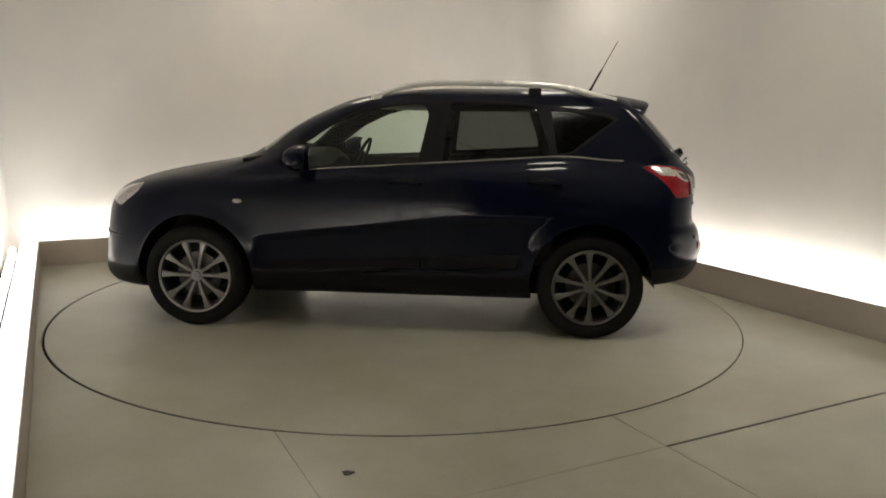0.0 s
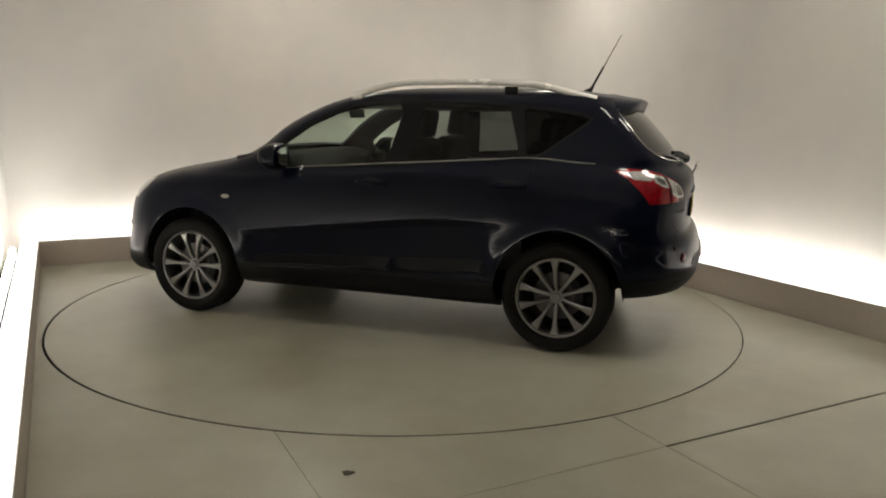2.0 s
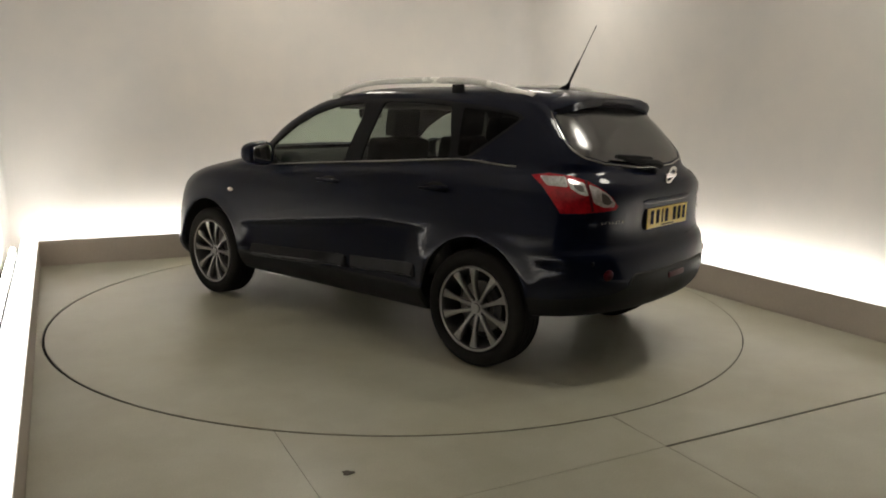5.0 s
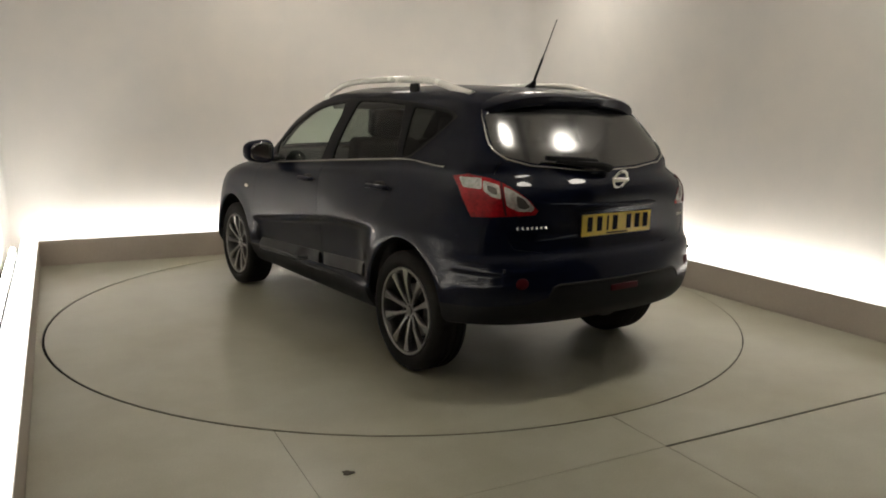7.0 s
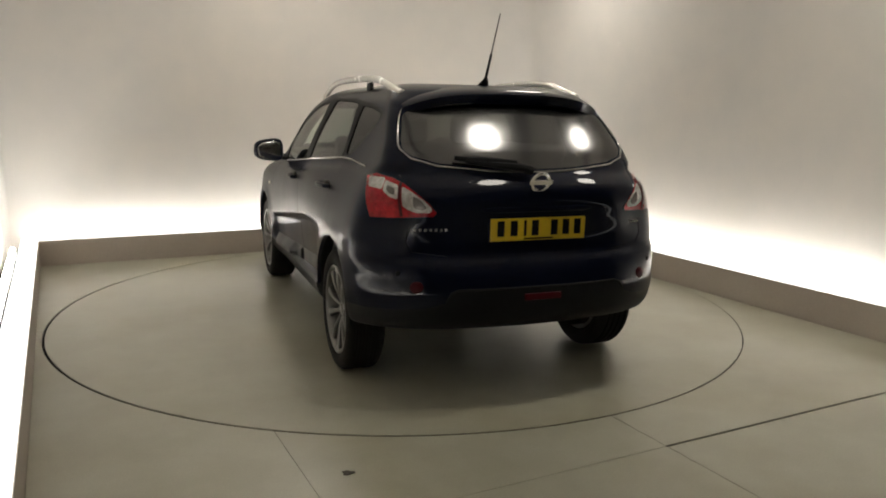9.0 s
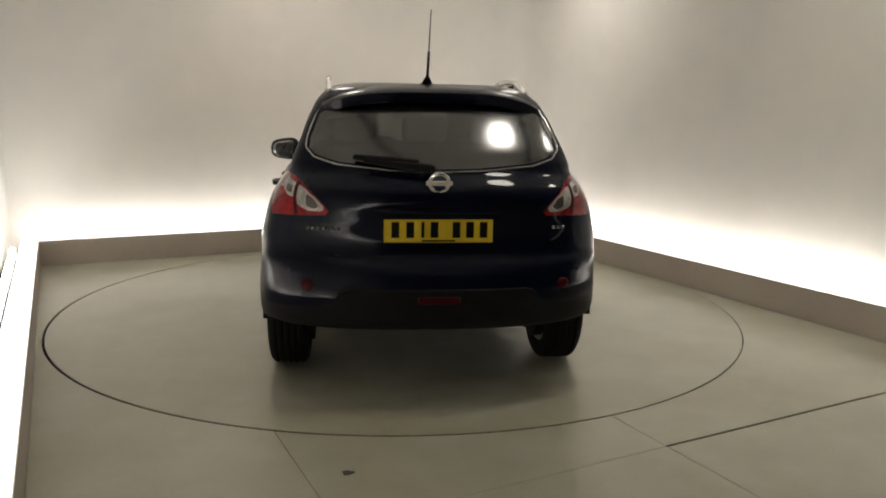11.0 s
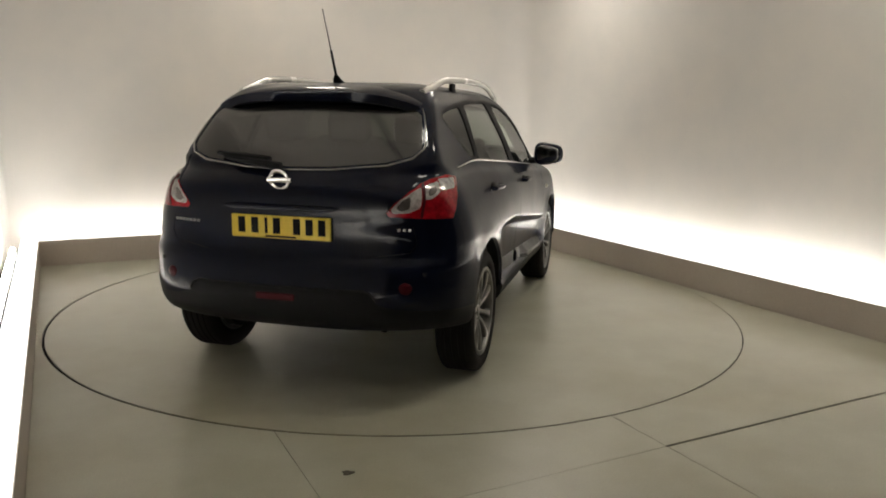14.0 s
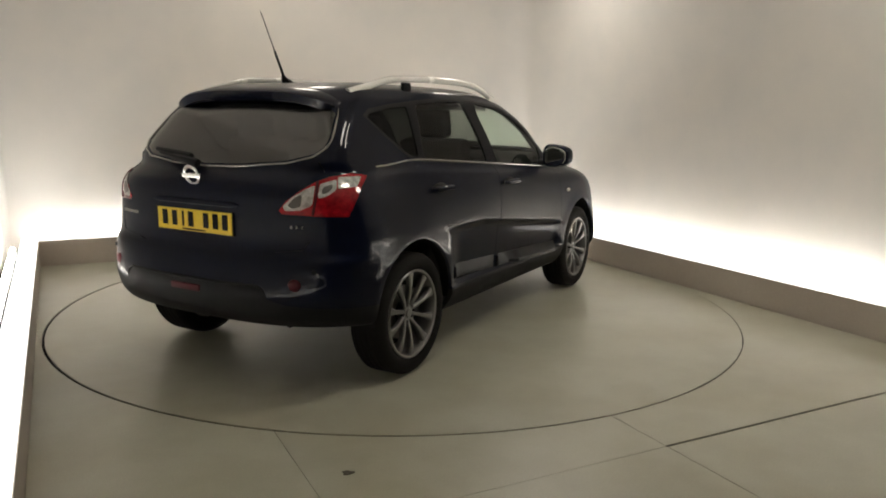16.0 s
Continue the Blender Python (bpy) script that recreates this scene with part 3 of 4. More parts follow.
def build_wheel(parent):
    """A wheel round the origin, with its outer face towards +y."""
    root = new("wheel")
    root.parent = parent
    bm = bmesh.new()
    tread = [(0.252, 0.088), (0.262, 0.100), (0.290, 0.108), (0.315, 0.104), (0.331, 0.094), (0.338, 0.085)]
    groove = []
    for y in (0.055, 0.018, -0.018, -0.055):
        groove += [(0.343, y + 0.010), (0.336, y + 0.006), (0.336, y - 0.006), (0.343, y - 0.010)]
    lathe(bm, tread + [(0.342, 0.075)] + groove + [(0.342, -0.075)] + [(r, -y) for r, y in tread[::-1]] + [(0.240, -0.085), (0.240, 0.085)], 72, True)
    part("tyre", bm, M_TYRE, root, "black rubber tyre")
    bm = bmesh.new()
    lathe(bm, [(0.247, 0.090), (0.251, 0.096), (0.246, 0.101), (0.235, 0.098), (0.229, 0.084), (0.222, 0.040), (0.216, -0.080), (0.235, -0.088), (0.242, -0.086), (0.242, 0.085)], 72, True)
    rimo = part("rim", bm, M_ALLOY, root, "grey alloy rim with ten paired spokes")
    bm = bmesh.new()
    lathe(bm, [(0.0, 0.058), (0.214, 0.020), (0.214, -0.06), (0.0, -0.06)], 40)
    for v in bm.verts:
        v.co.y -= 0.075
    part("barrel_back", bm, M_UNDER, root)
    for k in range(5):
        mid = math.radians(90 + 72 * k)
        for sgn in (-1, 1):
            bm = bmesh.new()
            spoke(bm, mid + sgn * 0.34, mid + sgn * 0.285, 0.036, 0.243, 0.025, 0.068, 0.060, 0.090, 0.028)
            part("spoke", bm, M_ALLOY, rimo, angle=25)
    bm = bmesh.new()
    lathe(bm, [(0.0, 0.070), (0.024, 0.069), (0.028, 0.062), (0.044, 0.060), (0.052, 0.050), (0.052, 0.02), (0.0, 0.02)], 40)
    part("hub", bm, M_ALLOY, rimo)
    for k in range(5):
        a = math.radians(90 + 72 * k)
        bm = bmesh.new()
        bmesh.ops.create_cone(bm, cap_ends=True, segments=6, radius1=0.010, radius2=0.009, depth=0.02,
                              matrix=Matrix.Translation((0.050 * math.cos(a), 0.055, 0.050 * math.sin(a))) @ Matrix.Rotation(radians(-90), 4, "X"))
        part("wheel_nut", bm, M_DARKALLOY, rimo, smooth=False)
    bm = bmesh.new()
    lathe(bm, [(0.06, 0.012), (0.150, 0.012), (0.152, 0.008), (0.152, -0.008), (0.06, -0.008)], 48)
    part("brake_disc", bm, M_DISC, root, "bare steel brake disc")
    bm = bmesh.new()
    rows = []
    for k in range(9):
        a = math.radians(145 + 70 * k / 8)
        rows.append([bm.verts.new((r * math.cos(a), y, r * math.sin(a))) for r, y in ((0.105, -0.02), (0.165, -0.02), (0.168, 0.01), (0.160, 0.034), (0.110, 0.034))])
    for a, b in zip(rows, rows[1:]):
        for i in range(5):
            bm.faces.new((a[i], a[(i + 1) % 5], b[(i + 1) % 5], b[i]))
    bm.faces.new(rows[0]), bm.faces.new(rows[-1][::-1])
    bmesh.ops.recalc_face_normals(bm, faces=bm.faces[:])
    part("brake_caliper", bm, M_DARKALLOY, root, smooth=False)
    return root


def tube_along(bm, pts, radii, segments=8, flat=1.0):
    """A tube through points, with a radius at each; flat squeezes it in height."""
    rings = []
    for i, p in enumerate(pts):
        p = Vector(p)
        d = (Vector(pts[min(i + 1, len(pts) - 1)]) - Vector(pts[max(i - 1, 0)])).normalized()
        u = d.cross(Vector((0, 0, 1)))
        u = Vector((0, 1, 0)) if u.length < 1e-3 else u.normalized()
        w = u.cross(d).normalized()
        rings.append([bm.verts.new(p + (u * math.cos(a) + w * math.sin(a) * flat) * radii[i]) for a in np.linspace(0, 2 * math.pi, segments, endpoint=False)])
    for a, b in zip(rings, rings[1:]):
        for i in range(segments):
            bm.faces.new((a[i], a[(i + 1) % segments], b[(i + 1) % segments], b[i]))
    bm.faces.new(rings[0]), bm.faces.new(rings[-1][::-1])


def soft_box(size, m, bev=0.03, segs=3):
    bm = bmesh.new()
    sx, sy, sz = (s / 2 for s in size)
    box_bm(bm, -sx, sx, -sy, sy, -sz, sz)
    bmesh.ops.bevel(bm, geom=bm.edges[:], offset=bev, segments=segs, affect="EDGES", profile=0.6)
    bmesh.ops.transform(bm, matrix=m, verts=bm.verts[:])
    return bm


def seat(car, x, y, wide=0.50, name="front_seat"):
    root = new(name)
    root.parent = car
    part("cushion", soft_box((0.50, wide, 0.16), pose(x + 0.22, y, 0.66, 0, -6, 0), 0.05), M_SEAT, root)
    part("backrest", soft_box((0.14, wide, 0.60), pose(x - 0.09, y, 0.95, 0, -14, 0), 0.05), M_SEAT, root)
    return root


def head_rest(root, x, y, z=1.33, wide=0.26, tall=0.19):
    part("headrest", soft_box((0.10, wide, tall), pose(x, y, z, 0, -10, 0), 0.04), M_SEAT, root)
    for dy in (-0.06, 0.06):
        bm = bmesh.new()
        bmesh.ops.create_cone(bm, cap_ends=True, segments=8, radius1=0.006, radius2=0.006, depth=0.12, matrix=pose(x + 0.005, y + dy, z - 0.12))
        part("headrest_post", bm, M_CHROME, root)


def build_car():
    car = new("car")
    bm = body_grid()
    side = lambda c: c.y > 0.3
    flank = lambda c: c.y > 0.55
    # openings and panels, cut into one half and mirrored
    glass_f = take(bm, cut_out(bm, WINDOW_F, X, Z, flank))
    glass_r = take(bm, cut_out(bm, WINDOW_R, X, Z, flank))
    glass_q = take(bm, cut_out(bm, WINDOW_Q, X, Z, lambda c: c.y > 0.5))
    pillar = take(bm, cut_out(bm, SURROUND, X, Z, lambda c: c.y > 0.5))
    rear_glass = take(bm, cut_out(bm, REAR_WINDOW, Y, Z, lambda c: c.x < -1.4))
    lamp = take(bm, cut_out(bm, TAIL_LAMP, CORNER, Z, lambda c: c.x < -1.3 and c.y > 0.2))
    for wx in (1.315, -1.315):
        take(bm, cut_out(bm, wheel_arch(wx), X, Z, side)).free()
    door_f = take(bm, cut_out(bm, DOOR_F, X, Z, flank))
    door_r = take(bm, cut_out(bm, DOOR_R, X, Z, flank))
    head = take(bm, cut_out(bm, HEAD_LAMP, X, Z, lambda c: c.y > 0.35 and c.x > 1.3))
    shield = take(bm, cut_out(bm, [(-0.05, 1.165), (0.50, 1.16), (0.64, 1.15), (0.585, 1.32), (0.52, 1.44), (0.42, 1.497), (-0.05, 1.515)], Y, Z, lambda c: c.x > 0.1))
    low = take(bm, [f for f in bm.faces if f.calc_center_median().z < 0.405])
    bumper = take(bm, cut_out(bm, [(-2.2, 0.40), (-2.2, 0.722), (-1.95, 0.722), (-1.80, 0.745), (-1.67, 0.70), (-1.66, 0.40)], X, Z, lambda c: c.x < -1.6))
    apron = take(bumper, cut_out(bumper, [(-0.05, 0.39), (-0.05, 0.580), (0.42, 0.583), (0.46, 0.570), (0.49, 0.525), (0.58, 0.495), (0.78, 0.480), (0.90, 0.47), (0.90, 0.39)], Y, Z, lambda c: True))
    hatch = take(bm, cut_out(bm, HATCH, Y, Z, lambda c: c.x < -1.7))
    for piece, kx, ky in ((door_f, 0.9945, 1.0), (door_r, 0.9935, 1.0), (hatch, 1.0, 0.989)):
        mx, mz = (sum(v.co[k] for v in piece.verts) / len(piece.verts) for k in (0, 2))
        for v in piece.verts:
            v.co.x, v.co.y, v.co.z = mx + (v.co.x - mx) * kx, v.co.y * ky, mz + (v.co.z - mz) * (0.980 if piece is hatch else 0.993)
    for piece in (bm, door_f, door_r, bumper, apron, hatch):
        rim(piece, 0.022)
    rim(low, 0.03)
    shell_part("body", bm, M_PAINT, car, "glossy dark navy metallic bodywork", 1)
    bm.free()
    shell_part("lower_cladding", low, M_BLACK, car, "black plastic lower cladding", 1)
    shell_part("rear_bumper", bumper, M_PAINT, car, "dark navy rear bumper", 1)
    shell_part("rear_apron", apron, M_BLACK, car, "black plastic rear apron", 1)
    tail_gate = shell_part("tailgate", hatch, M_PAINT, car, "dark navy tailgate", 1)
    push(rear_glass, 0.004)
    rw = shell_part("rear_window", rear_glass, M_REARGLASS, car, "dark tinted rear window", 1)
    push(shield, 0.004)
    shell_part("windscreen", shield, M_GLASS, car, "clear windscreen", 1)
    for piece in (glass_f, glass_r, glass_q):
        push(piece, 0.006)
    rim(pillar, 0.018)
    doors = []
    for s in (0, -1):
        y = 1 if s == 0 else -1
        fd = shell_part("front_door", door_f, M_PAINT, car, "dark navy front door", s)
        rd = shell_part("rear_door", door_r, M_PAINT, car, "dark navy rear door", s)
        shell_part("front_side_window", glass_f, M_GLASS, car, "lightly green tinted side window", s)
        shell_part("rear_side_window", glass_r, M_PRIVACY, car, "dark tinted side window", s)
        shell_part("quarter_window", glass_q, M_QUARTER, car, "dark tinted quarter window", s)
        shell_part("window_surround", pillar, M_BLACK, car, "black window surround and pillars", s)
        hl = shell_part("headlamp", head, M_CLEAR, car, "clear headlamp", s)
        tl = shell_part("tail_lamp", lamp, M_RED, car, "red and clear tail lamp", s)
        tail_lamp_details(tl, lamp, s)
        for d, hx, hz in ((fd, -0.10, 0.975), (rd, -1.00, 0.995)):
            bm2 = bmesh.new()
            hw = [half_width(hx + d, hz) for d in (0.10, 0.085, 0.0, -0.085, -0.10)]
            tube_along(bm2, [(hx + 0.10, (hw[0] + 0.006) * y, hz), (hx + 0.085, (hw[1] + 0.030) * y, hz), (hx, (hw[2] + 0.036) * y, hz + 0.002), (hx - 0.085, (hw[3] + 0.030) * y, hz), (hx - 0.10, (hw[4] + 0.006) * y, hz)],
                       [0.013, 0.015, 0.016, 0.015, 0.013], 10, 0.9)
            part("door_handle", bm2, M_PAINT, d)
            # a near-black blob stands in for the shade behind the handle
            bm2 = bmesh.new()
            bmesh.ops.create_uvsphere(bm2, u_segments=16, v_segments=8, radius=1.0)
            bmesh.ops.transform(bm2, matrix=Matrix.Translation((hx, (hw[2] - 0.006) * y, hz)) @ Matrix.Diagonal((0.075, 0.016, 0.030, 1)), verts=bm2.verts[:])
            part("handle_recess", bm2, M_UNDER, d)
        door_moulding(fd, y, 0.80, -0.205, 0.455, 0.500)
        door_moulding(rd, y, -0.262, -0.845, 0.502, 0.530)
        # chrome strip along the foot of the windows; its tail paints the shoulder's highlight
        bm2 = bmesh.new()
        pts = []
        for x in np.linspace(0.56, -1.50, 30):
            z = 1.045 + 0.118 * min((0.56 - x) / 1.76, 1.0)
            z -= 0.03 * ease(-1.0, -1.5, x)
            pts.append((x, (half_width(x, z) + 0.003) * y, z))
        tube_along(bm2, pts, [0.0045] * len(pts), 6, 1.3)
        part("belt_moulding", bm2, M_LIP, car, "thin bright moulding under the windows, its tail drawn as shoulder highlight")
        mirror(car, y)
        roof_rail(car, y)
        # round side repeater on the wing
        bm2 = bmesh.new()
        bmesh.ops.create_uvsphere(bm2, u_segments=16, v_segments=10, radius=1.0)
        bmesh.ops.transform(bm2, matrix=Matrix.Translation((1.0, (half_width(1.0, 0.838) + 0.002) * y, 0.838)) @ Matrix.Diagonal((0.032, 0.012, 0.015, 1)), verts=bm2.verts[:])
        part("side_repeater", bm2, M_AMBER, car, "small clear side repeater")
        # arch liners
        for wx in (1.315, -1.315):
            bm2 = bmesh.new()
            arc = [(wx + 0.402 * math.cos(a), 0.350 + 0.402 * math.sin(a)) for a in np.linspace(0.0, math.pi, 30)]
            rows = [[bm2.verts.new((x, yy * y, z)) for x, z in arc] for yy in (0.868, 0.86, 0.50)]
            for a, b in zip(rows, rows[1:]):
                for i in range(len(arc) - 1):
                    bm2.faces.new((a[i], a[i + 1], b[i + 1], b[i]))
            back = [bm2.verts.new((x, 0.50 * y, z)) for x, z in arc]
            bm2.faces.new(back)
            part("arch_liner", bm2, M_UNDER, car)
    wheel = build_wheel(car)
    wheel.matrix_basis = pose(1.315, 0.770, 0.343)
    for wx, wy, turn in ((-1.315, 0.757, 0), (1.315, -0.770, 180), (-1.315, -0.757, 180)):
        copy_thing(wheel, pose(wx, wy, 0.343, 0, 20, turn))
    # groove round the front bumper
    for y in (1, -1):
        bm2 = bmesh.new()
        pts = [body_point(0.585, s) for s in np.linspace(2.30, 2.999, 16)]
        tube_along(bm2, [(p.x, p.y * y, p.z) for p in pts], [0.004] + [0.009] * 15, 8)
        part("bumper_groove", bm2, M_BLACK, car)
    tail_details(car, tail_gate)
    cabin(car)
    # floor pan and sump
    bm2 = bmesh.new()
    box_bm(bm2, -1.15, 1.85, -0.62, 0.62, 0.235, 0.30)
    box_bm(bm2, -1.90, -1.15, -0.50, 0.50, 0.38, 0.42)
    box_bm(bm2, -0.93, 0.93, -0.80, 0.80, 0.26, 0.30)
    part("floor_pan", bm2, M_UNDER, car, smooth=False)
    for name, pts, r in (("exhaust_pipe", [(0.9, -0.15, 0.24), (-0.8, -0.15, 0.24), (-1.3, -0.2, 0.33), (-1.70, -0.45, 0.37), (-1.90, -0.47, 0.36)], 0.026),
                         ("rear_axle", [(-1.25, -0.62, 0.29), (-1.25, 0.62, 0.29)], 0.035), ("front_axle", [(1.28, -0.62, 0.30), (1.28, 0.62, 0.30)], 0.035)):
        bm2 = bmesh.new()
        tube_along(bm2, pts, [r] * len(pts), 12)
        part(name, bm2, M_UNDER, car)
    part("silencer", soft_box((0.22, 0.60, 0.15), pose(-1.72, -0.05, 0.40), 0.05), M_UNDER, car)
    return tagged(car, "dark navy compact crossover car parked on the turntable", "car")


def door_moulding(door, y, x0, x1, z0, z1):
    """A sloping ledge along the foot of a door, with a cut end."""
    bm = bmesh.new()
    rows = []
    for k in range(13):
        f = k / 12
        x, zt = x0 + (x1 - x0) * f, z0 + (z1 - z0) * f
        zb = zt - 0.085
        yt = half_width(x, zt) + flank_shape(x, zt)
        yb = half_width(x, zb) + flank_shape(x, zb)
        out = max(yt, yb) + 0.010 * ease(0.0, 0.08, f)
        lean = 0.012 * (1 if k == 12 else 0)
        rows.append([bm.verts.new((xx, yy * y, z)) for xx, yy, z in
                     ((x, yt - 0.012, zt), (x, yt + 0.002, zt), (x + lean, out, zt - 0.055), (x + lean, out + 0.001, zb + 0.008), (x, yb, zb), (x, yb - 0.012, zb))])
    for a, b in zip(rows, rows[1:]):
        for i in range(6):
            bm.faces.new((a[i], a[(i + 1) % 6], b[(i + 1) % 6], b[i]))
    bm.faces.new(rows[0]), bm.faces.new(rows[-1][::-1])
    bmesh.ops.recalc_face_normals(bm, faces=bm.faces[:])
    part("door_moulding", bm, M_MOULDING, door, "satin dark moulding along the door", angle=25)
    part("moulding_end", soft_box((0.016, 0.034, 0.070), pose(x1 - 0.006, (out - 0.012) * y, z1 - 0.046), 0.004, 1), M_BLACK, door, "black moulding end")


def tail_lamp_details(tl, lamp, s):
    """Clear upper band and the grey reversing bowl within the red lamp."""
    sgn = 1 if s == 0 else -1
    for name, poly, mat, lift in (("clear_lens", [(-0.612, 1.096), (-0.735, 1.096), (-0.742, 1.046), (-0.640, 1.052)], M_CLEAR, 0.003),
                                  ("indicator_lens", [(-0.742, 1.086), (-0.827, 1.066), (-0.842, 1.004), (-0.800, 1.012), (-0.750, 1.040)], M_CLEAR, 0.003),
                                  ("indicator_bowl", [(-0.765, 1.064), (-0.815, 1.052), (-0.823, 1.022), (-0.795, 1.026), (-0.770, 1.044)], M_LAMPGREY, 0.005),
                                  ("reversing_lens", [(-0.849, 1.062), (-0.897, 1.043), (-0.962, 1.005), (-1.003, 0.962), (-0.992, 0.943), (-0.927, 0.945), (-0.870, 0.970)], M_CLEAR, 0.003),
                                  ("reversing_bowl", [(-0.913, 1.020), (-0.949, 1.005), (-0.980, 0.968), (-0.958, 0.953), (-0.920, 0.966)], M_LAMPGREY, 0.005),
                                  ("divider", [(-0.828, 1.080), (-0.842, 1.076), (-0.872, 0.924), (-0.860, 0.924)], M_REDDARK, 0.007)):
        b = lamp.copy()
        fs = cut_out(b, rounded(poly, 0.010, 2), CORNER, Z, lambda c: True)
        piece = take(b, fs)
        b.free()
        push(piece, -lift)
        rim(piece, lift + 0.002)
        shell_part(name, piece, mat, tl, "", s)
        piece.free()


def mirror(car, y):
    root = new("door_mirror")
    root.parent = car
    bm = bmesh.new()
    bmesh.ops.create_uvsphere(bm, u_segments=24, v_segments=16, radius=1.0)
    for v in bm.verts:
        c = v.co
        c.x = max(c.x, -0.45)
        rr = math.hypot(c.y, c.z)
        if rr > 1e-6:
            k = 1.0 / ((abs(c.y) / rr) ** 3.2 + (abs(c.z) / rr) ** 3.2) ** (1 / 3.2)
            c.y, c.z = c.y * k, c.z * k
        c.z *= 1.0 - 0.16 * c.y
    bmesh.ops.transform(bm, matrix=Matrix.Translation((0.56, 0.945 * y, 1.120)) @ Matrix.Diagonal((0.11, 0.110 * y, 0.082, 1)), verts=bm.verts[:])
    part("housing", bm, M_PAINT, root, "dark navy mirror housing")
    bm = bmesh.new()
    bmesh.ops.create_uvsphere(bm, u_segments=24, v_segments=12, radius=1.0)
    for v in bm.verts:
        rr = math.hypot(v.co.y, v.co.z)
        if rr > 1e-6:
            k = 1.0 / ((abs(v.co.y) / rr) ** 3.2 + (abs(v.co.z) / rr) ** 3.2) ** (1 / 3.2)
            v.co.y, v.co.z = v.co.y * k, v.co.z * k * (1.0 - 0.16 * v.co.y * k * y)
    bmesh.ops.transform(bm, matrix=pose(0.498, 0.945 * y, 1.118, 0, 0, 10 * y) @ Matrix.Diagonal((0.006, 0.088, 0.064, 1)), verts=bm.verts[:])
    part("mirror_glass", bm, M_CHROME, root, "mirror glass")
    bm = bmesh.new()
    tube_along(bm, [(0.58, 0.80 * y, 1.065), (0.57, 0.86 * y, 1.068), (0.56, 0.92 * y, 1.075)], [0.045, 0.035, 0.03], 12, 0.6)
    part("mirror_foot", bm, M_BLACK, root)


def roof_rail(car, y):
    root = new("roof_rail")
    root.parent = car
    pts = [(0.16, 0.590, 1.512), (0.05, 0.588, 1.545), (-0.10, 0.584, 1.584), (-0.32, 0.576, 1.604), (-0.66, 0.562, 1.607), (-1.05, 0.545, 1.593), (-1.22, 0.538, 1.563), (-1.34, 0.530, 1.533), (-1.46, 0.522, 1.503)]
    t = np.linspace(0, 1, len(pts))
    xs, ys, zs = (smooth_curve([(a, p[k]) for a, p in zip(t, pts)]) for k in range(3))
    ts = np.linspace(0, 1, 40)
    bm = bmesh.new()
    tube_along(bm, [(xs(a), ys(a) * y, zs(a)) for a in ts], [0.0165 + 0.006 * max(0, a - 0.74) / 0.26 for a in ts], 12, 1.15)
    part("bar", bm, M_RAIL, root, "satin silver bar")
    for x0, x1, z0 in ((0.16, 0.09, 1.500), (-1.28, -1.47, 1.495)):
        bm = bmesh.new()
        n = 10
        rows = []
        for k in range(n + 1):
            x = x0 + (x1 - x0) * k / n
            tt = min(max(np.interp(-x, [-p[0] for p in pts], t), 0), 1)
            zt, yy = zs(tt), ys(tt)
            zb = min(zt - 0.004, 1.49)
            rows.append([bm.verts.new((x, (yy + d) * y, z)) for d, z in ((-0.014, zb), (-0.012, zt), (0.012, zt), (0.016, zb))])
        for a, b in zip(rows, rows[1:]):
            for i in range(3):
                bm.faces.new((a[i], a[i + 1], b[i + 1], b[i]))
        bm.faces.new(rows[0]), bm.faces.new(rows[-1][::-1])
        part("foot", bm, M_RAIL, root)
    part("support", soft_box((0.085, 0.022, 0.058), pose(-0.925, 0.549 * y, 1.550), 0.006, 2), M_BLACK, root, "black support")


